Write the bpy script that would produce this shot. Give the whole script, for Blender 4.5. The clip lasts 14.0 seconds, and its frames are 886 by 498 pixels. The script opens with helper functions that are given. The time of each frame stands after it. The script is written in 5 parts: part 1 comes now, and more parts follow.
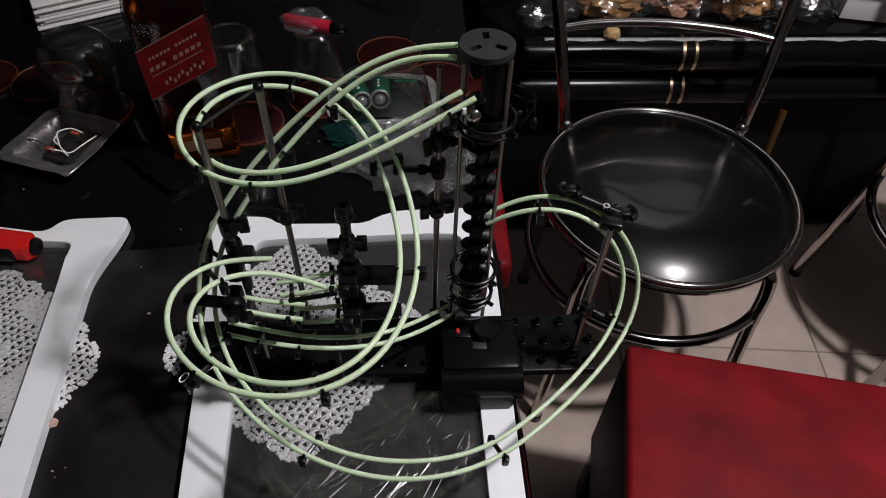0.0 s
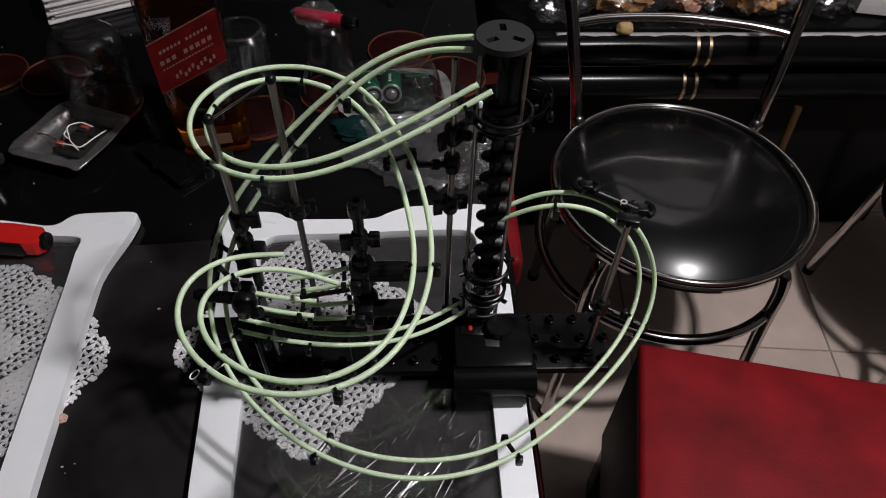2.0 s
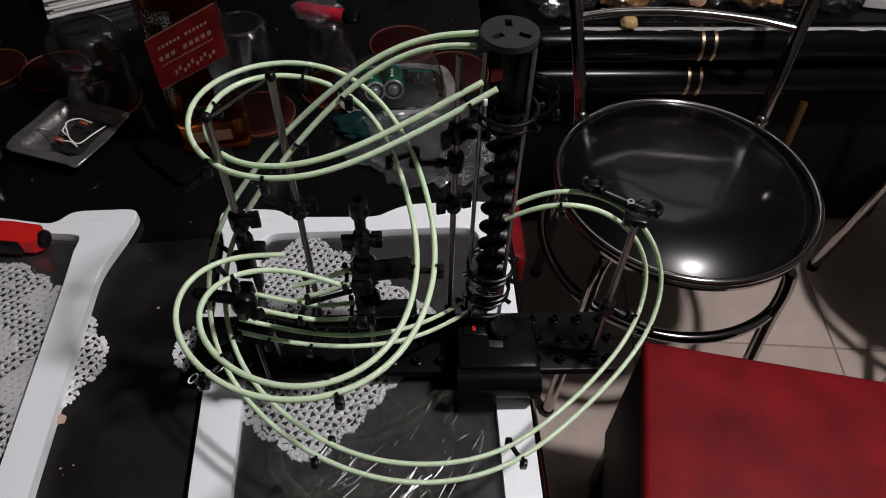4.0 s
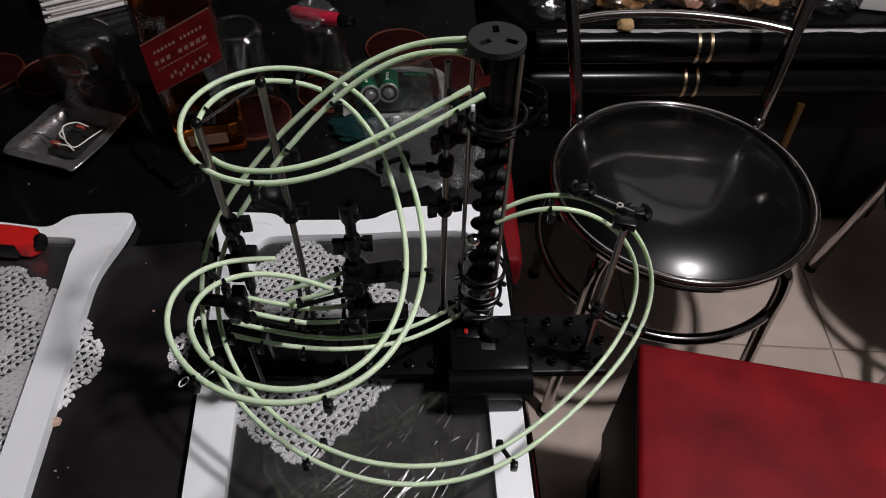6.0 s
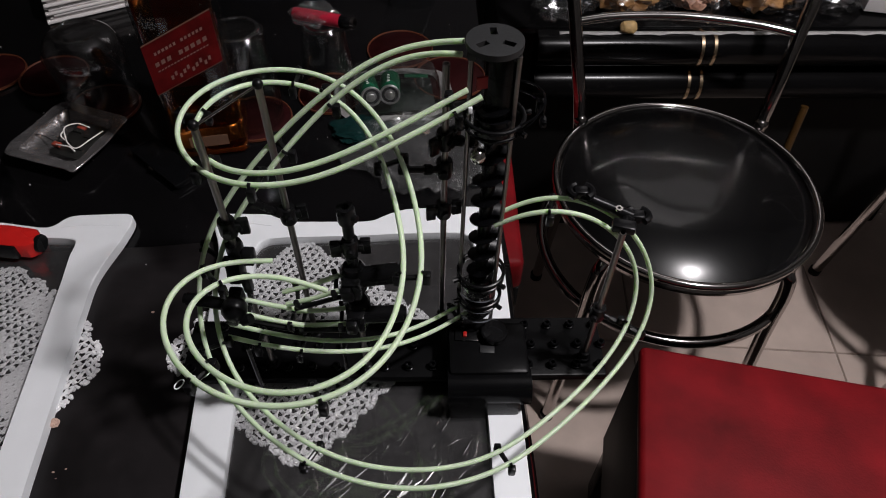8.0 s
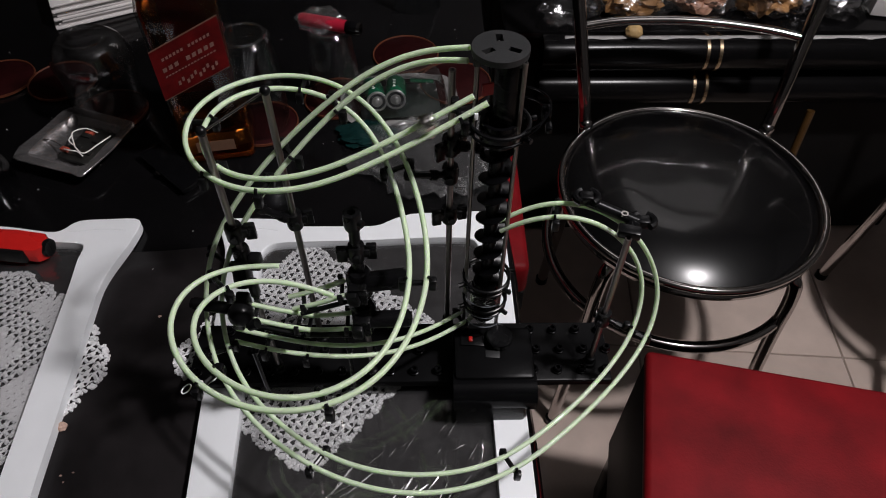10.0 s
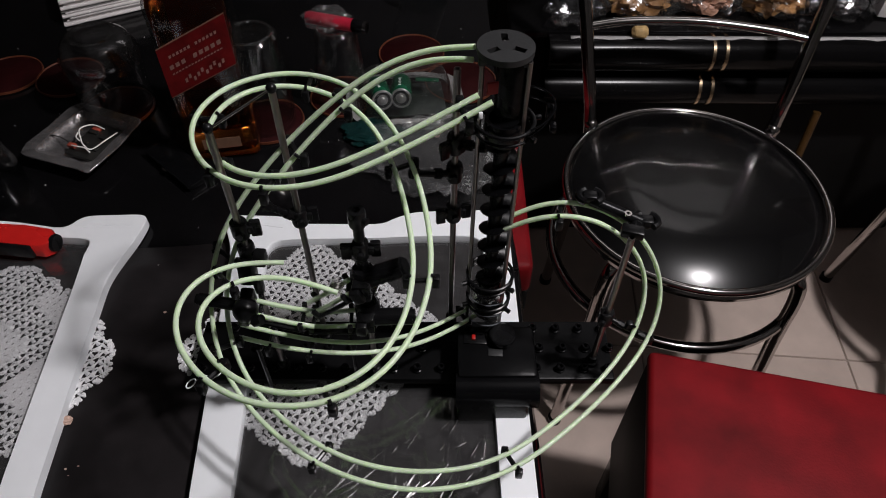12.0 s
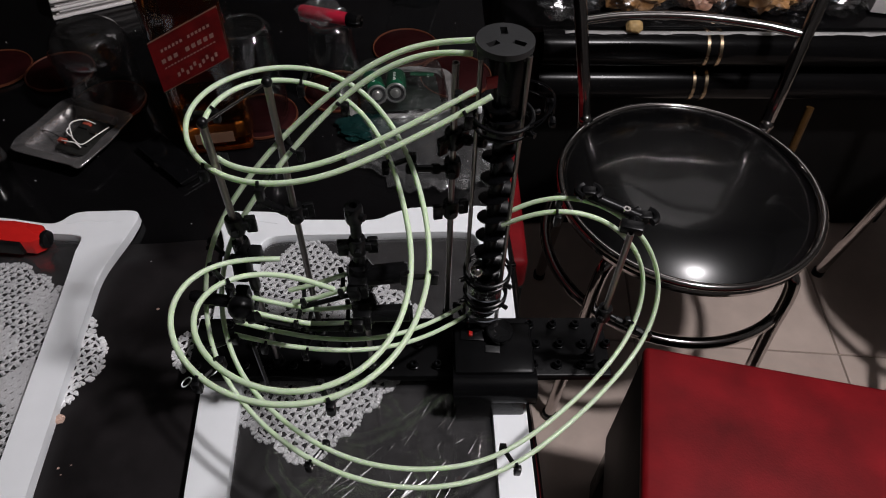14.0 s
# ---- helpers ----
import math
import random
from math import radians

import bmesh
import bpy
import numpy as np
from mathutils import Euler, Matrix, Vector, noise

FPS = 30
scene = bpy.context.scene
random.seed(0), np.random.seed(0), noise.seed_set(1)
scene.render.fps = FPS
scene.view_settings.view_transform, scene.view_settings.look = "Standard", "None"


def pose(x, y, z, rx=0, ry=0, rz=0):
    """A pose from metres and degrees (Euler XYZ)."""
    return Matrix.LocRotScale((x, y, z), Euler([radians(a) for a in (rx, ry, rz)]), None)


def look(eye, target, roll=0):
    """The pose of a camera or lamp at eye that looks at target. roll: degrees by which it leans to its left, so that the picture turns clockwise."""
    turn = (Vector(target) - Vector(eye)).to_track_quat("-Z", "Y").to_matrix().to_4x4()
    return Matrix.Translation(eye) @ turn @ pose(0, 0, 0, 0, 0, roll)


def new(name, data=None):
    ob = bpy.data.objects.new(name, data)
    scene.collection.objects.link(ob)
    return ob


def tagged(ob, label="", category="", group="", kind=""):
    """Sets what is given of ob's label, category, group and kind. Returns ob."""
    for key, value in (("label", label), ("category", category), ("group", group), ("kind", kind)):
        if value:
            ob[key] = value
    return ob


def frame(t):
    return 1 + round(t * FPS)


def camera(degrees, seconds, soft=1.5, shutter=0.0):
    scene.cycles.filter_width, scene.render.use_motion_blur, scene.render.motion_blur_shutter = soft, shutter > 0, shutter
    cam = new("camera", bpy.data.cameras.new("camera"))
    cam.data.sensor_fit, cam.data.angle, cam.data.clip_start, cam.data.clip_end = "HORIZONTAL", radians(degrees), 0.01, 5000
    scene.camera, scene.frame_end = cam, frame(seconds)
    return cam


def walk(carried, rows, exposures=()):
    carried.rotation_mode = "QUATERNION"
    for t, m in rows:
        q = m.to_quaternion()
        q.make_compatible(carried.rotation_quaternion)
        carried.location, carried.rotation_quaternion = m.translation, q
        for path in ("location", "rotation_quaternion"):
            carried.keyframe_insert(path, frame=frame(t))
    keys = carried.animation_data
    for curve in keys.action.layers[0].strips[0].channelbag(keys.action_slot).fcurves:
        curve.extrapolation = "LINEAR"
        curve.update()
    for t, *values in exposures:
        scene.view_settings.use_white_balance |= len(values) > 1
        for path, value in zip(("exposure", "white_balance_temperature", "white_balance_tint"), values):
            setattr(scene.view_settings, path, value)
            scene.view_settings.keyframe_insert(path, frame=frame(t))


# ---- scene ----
cam = camera(66.4, 14.0, soft=1.0, shutter=0.9)
PATH = [
    (0, (0.024, 0.022, 1.288), (0.045, 1.338, -0.218), 2.1),
    (0.5, (0.024, 0.025, 1.288), (0.039, 1.342, -0.217), 1.9),
    (1, (0.024, 0.027, 1.286), (0.03, 1.347, -0.216), 1.4),
    (1.5, (0.022, 0.026, 1.286), (0.022, 1.342, -0.22), 1.4),
    (2, (0.02, 0.027, 1.282), (0.018, 1.334, -0.231), 1.6),
    (2.5, (0.019, 0.032, 1.281), (0.02, 1.327, -0.243), 1.7),
    (3, (0.018, 0.034, 1.278), (0.015, 1.328, -0.247), 1.7),
    (5.5, (0.023, 0.037, 1.279), (0.016, 1.333, -0.244), 1.4),
    (6, (0.026, 0.035, 1.282), (0.016, 1.332, -0.241), 1.3),
    (6.5, (0.029, 0.035, 1.282), (0.01, 1.337, -0.236), 0.9),
    (7, (0.029, 0.034, 1.282), (0.004, 1.332, -0.239), 0.8),
    (7.5, (0.028, 0.037, 1.281), (0.004, 1.336, -0.24), 1.0),
    (8, (0.03, 0.037, 1.281), (0.008, 1.337, -0.239), 1.1),
    (10.5, (0.029, 0.037, 1.283), (-0.01, 1.345, -0.23), 0.6),
    (11, (0.028, 0.036, 1.282), (-0.009, 1.339, -0.235), 0.7),
    (11.5, (0.027, 0.037, 1.284), (-0.021, 1.335, -0.237), 0.8),
    (12, (0.03, 0.035, 1.284), (-0.02, 1.34, -0.231), 0.7),
    (12.5, (0.03, 0.035, 1.283), (-0.018, 1.336, -0.236), 0.6),
    (13, (0.028, 0.037, 1.282), (-0.022, 1.335, -0.238), 0.6),
    (13.5, (0.027, 0.038, 1.282), (-0.017, 1.335, -0.24), 0.9),
    (14, (0.026, 0.038, 1.281), (0.0, 1.333, -0.242), 1.4),
]
walk(cam, [(t, look(eye, target, roll)) for t, eye, target, roll in PATH])

# ---- world and light ----
world = bpy.data.worlds.new("room_air")
world.use_nodes = True
scene.world = world
world.node_tree.nodes["Background"].inputs[0].default_value = (1.0, 0.95, 0.88, 1)
world.node_tree.nodes["Background"].inputs[1].default_value = 0.0008
lamp = bpy.data.lights.new("ceiling_bulb", "POINT")
lamp.shadow_soft_size, lamp.energy, lamp.color = 0.06, 102.0, (1.0, 0.955, 0.98)
new("ceiling_bulb", lamp).location = (0.84, 0.30, 2.25)
scene.view_settings.exposure = 0.0

T = 0.75          # table top
G = T + 0.024     # deck of the toy's base


# ---- materials ----
def mat(name, color, rough=0.5, metal=0.0, var=0.15, scale=60.0, bump=0.0, bscale=None, spec=0.5, trans=0.0, ior=1.45, coat=0.0, tint=None, alpha=1.0, emit=None):
    m = bpy.data.materials.new(name)
    m.use_nodes = True
    nt = m.node_tree
    b = nt.nodes["Principled BSDF"]
    b.inputs["Roughness"].default_value = rough
    b.inputs["Metallic"].default_value = metal
    b.inputs["Specular IOR Level"].default_value = spec
    b.inputs["Transmission Weight"].default_value = trans
    b.inputs["IOR"].default_value = ior
    b.inputs["Coat Weight"].default_value = coat
    b.inputs["Alpha"].default_value = alpha
    co = nt.nodes.new("ShaderNodeTexCoord")
    if var > 0:
        n1 = nt.nodes.new("ShaderNodeTexNoise")
        n1.inputs["Scale"].default_value = scale
        n1.inputs["Detail"].default_value = 6
        n2 = nt.nodes.new("ShaderNodeTexNoise")
        n2.inputs["Scale"].default_value = scale * 0.13
        n2.inputs["Detail"].default_value = 3
        add = nt.nodes.new("ShaderNodeMath")
        add.operation = "ADD"
        nt.links.new(co.outputs["Object"], n1.inputs["Vector"])
        nt.links.new(co.outputs["Object"], n2.inputs["Vector"])
        nt.links.new(n1.outputs["Fac"], add.inputs[0])
        nt.links.new(n2.outputs["Fac"], add.inputs[1])
        r = nt.nodes.new("ShaderNodeMapRange")
        r.inputs["From Min"].default_value, r.inputs["From Max"].default_value = 0.6, 1.4
        nt.links.new(add.outputs[0], r.inputs["Value"])
        mix = nt.nodes.new("ShaderNodeMix")
        mix.data_type = "RGBA"
        lo = [c * (1 - var) for c in color]
        hi = tint or [min(1, c * (1 + var)) for c in color]
        mix.inputs["A"].default_value = (*lo, 1)
        mix.inputs["B"].default_value = (*hi, 1)
        nt.links.new(r.outputs["Result"], mix.inputs["Factor"])
        nt.links.new(mix.outputs["Result"], b.inputs["Base Color"])
        rr = nt.nodes.new("ShaderNodeMapRange")
        rr.inputs["To Min"].default_value, rr.inputs["To Max"].default_value = max(0, rough * 0.8), min(1, rough * 1.25)
        nt.links.new(n2.outputs["Fac"], rr.inputs["Value"])
        nt.links.new(rr.outputs["Result"], b.inputs["Roughness"])
    else:
        b.inputs["Base Color"].default_value = (*color, 1)
    if bump > 0:
        nb = nt.nodes.new("ShaderNodeTexNoise")
        nb.inputs["Scale"].default_value = bscale or scale * 3
        nb.inputs["Detail"].default_value = 5
        nt.links.new(co.outputs["Object"], nb.inputs["Vector"])
        bp = nt.nodes.new("ShaderNodeBump")
        bp.inputs["Strength"].default_value = bump
        bp.inputs["Distance"].default_value = 0.002
        nt.links.new(nb.outputs["Fac"], bp.inputs["Height"])
        nt.links.new(bp.outputs["Normal"], b.inputs["Normal"])
    if emit:
        b.inputs["Emission Color"].default_value = (*emit[0], 1)
        b.inputs["Emission Strength"].default_value = emit[1]
    return m


M_RAIL = mat("pale_green_plastic", (0.505, 0.625, 0.435), 0.42, var=0.08, scale=40, coat=0.15)
M_RAIL.node_tree.nodes["Principled BSDF"].inputs["Subsurface Weight"].default_value = 0.6
M_RAIL.node_tree.nodes["Principled BSDF"].inputs["Subsurface Radius"].default_value = (0.004, 0.005, 0.003)
M_RAIL.node_tree.nodes["Principled BSDF"].inputs["Subsurface Scale"].default_value = 1.0
M_BLACK = mat("black_plastic", (0.0042, 0.0042, 0.0046), 0.27, var=0.3, scale=90, bump=0.08, spec=0.24)
M_BLACKG = mat("glossy_black_plastic", (0.0026, 0.0026, 0.003), 0.20, var=0.3, scale=60, bump=0.04, spec=0.20)
M_BLACKM = mat("satin_black_plastic", (0.0042, 0.0042, 0.0045), 0.28, var=0.4, scale=50, bump=0.06, spec=0.05)
M_WINDOWEDGE = mat("dull_clear_plastic_edge", (0.09, 0.095, 0.105), 0.2, var=0.5, scale=120)
M_GREYCAP = mat("matt_dark_grey_plastic", (0.013, 0.0135, 0.014), 0.5, var=0.15, scale=200, bump=0.08)
M_STEEL = mat("polished_steel", (0.23, 0.21, 0.20), 0.30, 1.0, var=0.1, scale=30)
M_CHROME = mat("chrome", (0.44, 0.415, 0.405), 0.10, 1.0, var=0.08, scale=25)
M_BALL = mat("bearing_steel", (0.75, 0.73, 0.70), 0.06, 1.0, var=0.0)
M_WHITE = mat("white_plastic", (0.755, 0.775, 0.795), 0.4, var=0.05, scale=30, bump=0.03)
M_CLOTH = mat("black_vinyl_cloth", (0.0122, 0.0105, 0.0110), 0.42, var=0.45, scale=40, bump=0.25, bscale=55, spec=0.25)
M_TABLEFILM = mat("black_glossy_table_film", (0.0032, 0.0030, 0.0033), 0.13, var=0.5, scale=18, bump=0.16, bscale=30, spec=0.2)
M_LACE = mat("white_crochet_cotton", (0.78, 0.78, 0.79), 0.9, var=0.15, scale=300, bump=0.5, bscale=900)
M_REDV = mat("red_vinyl", (0.150, 0.0045, 0.007), 0.55, var=0.6, scale=15, bump=0.15, bscale=300, spec=0.16)
M_BVINYL = mat("black_glossy_vinyl", (0.0020, 0.0020, 0.0022), 0.24, var=0.35, scale=14, bump=0.03, bscale=40, spec=0.4, coat=0.32)
M_BVINYL.node_tree.nodes["Principled BSDF"].inputs["Coat IOR"].default_value = 1.7
M_BVINYL.node_tree.nodes["Principled BSDF"].inputs["Coat Roughness"].default_value = 0.08
M_TILE = mat("beige_ceramic_tile", (0.53, 0.43, 0.375), 0.30, var=0.18, scale=14, bump=0.03)
M_GROUT = mat("dark_grout", (0.33, 0.27, 0.23), 0.9, var=0.2, scale=80)
# unseen walls: grey kept this dark to hold down the fill light
M_WALL = mat("low_bounce_dark_grey", (0.045, 0.043, 0.041), 0.8, var=0.06, scale=8, bump=0.05)
# pale surface for the added panel that the black seat mirrors
M_PALEWALL = mat("pale_reflector_paint", (0.66, 0.65, 0.64), 0.8, var=0.25, scale=5, bump=0.05)
M_DARKWALL = mat("dark_brown_wall_panel", (0.020, 0.017, 0.015), 0.6, var=0.2, scale=10)
# ceiling darkened to a tenth so it throws little light back down
M_CEIL = mat("low_bounce_ceiling_grey", (0.10, 0.098, 0.096), 0.85, var=0.05, scale=6)
M_DARKWOOD = mat("dark_lacquered_wood", (0.0035, 0.0033, 0.0035), 0.20, var=0.3, scale=20, bump=0.04, spec=0.17)
M_BRASS = mat("polished_brass", (0.52, 0.40, 0.27), 0.25, 1.0, var=0.1, scale=60)


def glassy(name, color, rough=0.02, ior=1.45, clear=0.0, gloss=0.04, wrinkle=0.0, wscale=30.0, stretch=1.0, dust=0.0):
    """Glass; clear mixes in a plain see-through part for thin sheets, dust a patchy pale diffuse haze."""
    m = bpy.data.materials.new(name)
    m.use_nodes = True
    nt = m.node_tree
    b = nt.nodes["Principled BSDF"]
    b.inputs["Base Color"].default_value = (*color, 1)
    b.inputs["Roughness"].default_value = rough
    b.inputs["Transmission Weight"].default_value = 1.0
    b.inputs["IOR"].default_value = ior
    if clear > 0:
        out = nt.nodes["Material Output"]
        tr = nt.nodes.new("ShaderNodeBsdfTransparent")
        tr.inputs[0].default_value = (*color, 1)
        gl = nt.nodes.new("ShaderNodeBsdfGlossy")
        gl.inputs["Roughness"].default_value = rough
        mx = nt.nodes.new("ShaderNodeMixShader")
        fr = nt.nodes.new("ShaderNodeLayerWeight")
        fr.inputs[0].default_value = 0.5
        po = nt.nodes.new("ShaderNodeMath")
        po.operation, po.inputs[1].default_value = "POWER", 3.0
        ra = nt.nodes.new("ShaderNodeMapRange")
        ra.inputs["To Min"].default_value, ra.inputs["To Max"].default_value = gloss, 0.85
        nt.links.new(fr.outputs["Facing"], po.inputs[0])
        nt.links.new(po.outputs[0], ra.inputs["Value"])
        nt.links.new(ra.outputs["Result"], mx.inputs[0])
        if wrinkle > 0:
            co = nt.nodes.new("ShaderNodeTexCoord")
            mp = nt.nodes.new("ShaderNodeMapping")
            mp.inputs["Rotation"].default_value = (0, 0, 0.9)
            mp.inputs["Scale"].default_value = (1.0, stretch, 1.0)
            nz = nt.nodes.new("ShaderNodeTexNoise")
            nz.inputs["Scale"].default_value, nz.inputs["Detail"].default_value = wscale, 3
            bp = nt.nodes.new("ShaderNodeBump")
            bp.inputs["Strength"].default_value, bp.inputs["Distance"].default_value = wrinkle, 0.004
            nt.links.new(co.outputs["Object"], mp.inputs[0])
            nt.links.new(mp.outputs[0], nz.inputs["Vector"])
            nt.links.new(nz.outputs["Fac"], bp.inputs["Height"])
            nt.links.new(bp.outputs["Normal"], gl.inputs["Normal"])
        nt.links.new(tr.outputs[0], mx.inputs[1])
        nt.links.new(gl.outputs[0], mx.inputs[2])
        last = mx
        # pale diffuse haze mixed over the clear sheet
        if dust > 0:
            di = nt.nodes.new("ShaderNodeBsdfDiffuse")
            di.inputs[0].default_value = (0.75, 0.75, 0.76, 1)
            dn = nt.nodes.new("ShaderNodeTexNoise")
            dn.inputs["Scale"].default_value, dn.inputs["Detail"].default_value = 22, 4
            dr = nt.nodes.new("ShaderNodeMapRange")
            dr.inputs["From Min"].default_value, dr.inputs["From Max"].default_value = 0.3, 0.7
            dr.inputs["To Min"].default_value, dr.inputs["To Max"].default_value = dust * 0.5, dust * 1.5
            last = nt.nodes.new("ShaderNodeMixShader")
            nt.links.new(dn.outputs["Fac"], dr.inputs["Value"])
            nt.links.new(dr.outputs["Result"], last.inputs[0])
            nt.links.new(mx.outputs[0], last.inputs[1])
            nt.links.new(di.outputs[0], last.inputs[2])
        nt.links.new(last.outputs[0], out.inputs[0])
    return m


# the haze (dust) paints in the grey reflection seen on the pane
M_PANE = glassy("shelf_glass", (0.97, 0.97, 0.97), 0.035, 1.5, clear=1, gloss=0.11, wrinkle=0.06, wscale=14, stretch=5.0, dust=0.015)
M_GLASS = glassy("drinking_glass", (0.95, 0.965, 0.965), 0.03, 1.45, clear=1, gloss=0.035)
M_CREASE = glassy("creased_film", (0.97, 0.97, 0.97), 0.10, 1.6, clear=1, gloss=0.55)
M_MATT = mat("matt_black_board", (0.004, 0.0038, 0.0038), 0.65, var=0.3, scale=30, spec=0.2)
M_WRAP = glassy("clear_plastic_film", (0.96, 0.965, 0.965), 0.14, 1.6, clear=1, gloss=0.12, wrinkle=0.6, wscale=60, dust=0.02)


# ---- mesh helpers ----
def part(name, bm, material, parent=None, label="", m=None, smooth=True):
    me = bpy.data.meshes.new(name)
    bmesh.ops.recalc_face_normals(bm, faces=bm.faces)
    bm.to_mesh(me)
    bm.free()
    if smooth:
        me.shade_smooth()
        me.set_sharp_from_angle(angle=radians(38))
    for one in material if isinstance(material, (list, tuple)) else [material]:
        me.materials.append(one)
    ob = new(name, me)
    if parent is not None:
        ob.parent = parent
    if m is not None:
        ob.matrix_basis = m
    return tagged(ob, label)


def thing(name, m, label, category, group="", kind=""):
    ob = new(name)
    ob.empty_display_size = 0.02
    ob.matrix_basis = m
    return tagged(ob, label, category, group, kind)


def box(bm, sx, sy, sz, at=(0, 0, 0), bevel=0.0, rot=None, mat_i=0, seg=2):
    """A box centred at `at`, bevelled."""
    m = Matrix.Translation(at) @ (rot.to_4x4() if rot else Matrix()) @ Matrix.Diagonal((sx, sy, sz, 1))
    tmp = bmesh.new()
    bmesh.ops.create_cube(tmp, size=1, matrix=m)
    if bevel > 0:
        bmesh.ops.bevel(tmp, geom=tmp.edges[:], offset=bevel, segments=seg, affect="EDGES", profile=0.5)
    return join(bm, tmp, mat_i)


def join(bm, tmp, mat_i=0):
    vs = [bm.verts.new(v.co) for v in tmp.verts]
    tmp.verts.index_update()
    for f in tmp.faces:
        try:
            nf = bm.faces.new([vs[v.index] for v in f.verts])
            nf.material_index = mat_i or f.material_index
        except ValueError:
            pass
    tmp.free()
    return bm


def rod(bm, p, q, r, n=12, r2=None, caps=True, mat_i=0):
    """A round bar from p to q."""
    p, q = Vector(p), Vector(q)
    d = q - p
    m = Matrix.Translation((p + q) / 2) @ d.to_track_quat("Z", "Y").to_matrix().to_4x4()
    tmp = bmesh.new()
    bmesh.ops.create_cone(tmp, cap_ends=caps, segments=n, radius1=r, radius2=r if r2 is None else r2, depth=d.length, matrix=m)
    return join(bm, tmp, mat_i)


def ball(bm, c, r, n=12, squash=(1, 1, 1)):
    tmp = bmesh.new()
    bmesh.ops.create_uvsphere(tmp, u_segments=n, v_segments=max(6, n * 2 // 3), radius=r, matrix=Matrix.Translation(c) @ Matrix.Diagonal((*squash, 1)))
    return join(bm, tmp)


def lathe(bm, prof, n=32, c=(0, 0), mat_i=0, close=False):
    """Turn a profile of (radius, z) round the upright axis at c."""
    rings = []
    for r, z in prof:
        if r < 1e-6:
            rings.append([bm.verts.new((c[0], c[1], z))])
        else:
            rings.append([bm.verts.new((c[0] + r * math.cos(2 * math.pi * k / n), c[1] + r * math.sin(2 * math.pi * k / n), z)) for k in range(n)])
    pairs = list(zip(rings, rings[1:])) + ([(rings[-1], rings[0])] if close else [])
    for a, b in pairs:
        for k in range(n):
            j = (k + 1) % n
            if len(a) == 1 and len(b) == 1:
                continue
            if len(a) == 1:
                f = bm.faces.new((a[0], b[j], b[k]))
            elif len(b) == 1:
                f = bm.faces.new((a[k], a[j], b[0]))
            else:
                f = bm.faces.new((a[k], a[j], b[j], b[k]))
            f.material_index = mat_i
    return bm


def spline(pts, per=8):
    """A smooth line through the points."""
    p = [Vector(v) for v in pts]
    p = [p[0] * 2 - p[1]] + p + [p[-1] * 2 - p[-2]]
    out = []
    for i in range(1, len(p) - 2):
        for k in range(per):
            t = k / per
            a, b, c, d = p[i - 1], p[i], p[i + 1], p[i + 2]
            out.append(0.5 * ((2 * b) + (c - a) * t + (2 * a - 5 * b + 4 * c - d) * t * t + (3 * b - a - 3 * c + d) * t * t * t))
    out.append(p[-2].copy())
    return out


def relax(line, reach=0.11, step=0.003):
    """Space a line evenly and take out bends shorter than reach, ends kept."""
    p = np.array([tuple(v) for v in line])
    run = np.concatenate(([0.0], np.cumsum(np.linalg.norm(np.diff(p, axis=0), axis=1))))
    n = max(8, int(run[-1] / step))
    q = np.stack([np.interp(np.linspace(0, run[-1], n), run, p[:, k]) for k in range(3)], axis=1)
    d2 = np.zeros((n - 2, n))
    for k in range(n - 2):
        d2[k, k:k + 3] = (1, -2, 1)
    hold = np.ones(n)
    hold[0] = hold[-1] = 1e4
    h = run[-1] / (n - 1)
    q = np.linalg.solve(np.diag(hold) + (reach / (2 * math.pi * h)) ** 4 * d2.T @ d2, hold[:, None] * q)
    return [Vector(v) for v in q]


def tube(bm, line, r, n=8, closed=False, mat_i=0, caps=True):
    """A round tube along a line."""
    line = [Vector(v) for v in line]
    rings, up = [], None
    m = len(line)
    for i, v in enumerate(line):
        a = line[(i - 1) % m] if (closed or i > 0) else v
        b = line[(i + 1) % m] if (closed or i < m - 1) else v
        d = (b - a).normalized()
        if up is None:
            up = Vector((0, 0, 1)) if abs(d.z) < 0.9 else Vector((1, 0, 0))
        side = d.cross(up).normalized()
        up = side.cross(d).normalized()
        rr = r(i / (m - 1)) if callable(r) else r
        rings.append([bm.verts.new(v + rr * (math.cos(2 * math.pi * k / n) * side + math.sin(2 * math.pi * k / n) * up)) for k in range(n)])
    for a, b in list(zip(rings, rings[1:])) + ([(rings[-1], rings[0])] if closed else []):
        for k in range(n):
            bm.faces.new((a[k], a[(k + 1) % n], b[(k + 1) % n], b[k])).material_index = mat_i
    if caps and not closed:
        bm.faces.new(rings[0][::-1]).material_index = mat_i
        bm.faces.new(rings[-1]).material_index = mat_i
    return bm


def prism(bm, outline, z0, z1, mat_i=0, bevel=0.0):
    """An upright prism over an outline."""
    tmp = bmesh.new()
    f = tmp.faces.new([tmp.verts.new((x, y, z0)) for x, y in outline])
    r = bmesh.ops.extrude_face_region(tmp, geom=[f])
    for v in r["geom"]:
        if isinstance(v, bmesh.types.BMVert):
            v.co.z = z1
    if bevel:
        es = [e for e in tmp.edges if abs(e.verts[0].co.z - z1) < 1e-6 and abs(e.verts[1].co.z - z1) < 1e-6]
        bmesh.ops.bevel(tmp, geom=es, offset=bevel, segments=2, affect="EDGES", profile=0.5)
    return join(bm, tmp, mat_i)

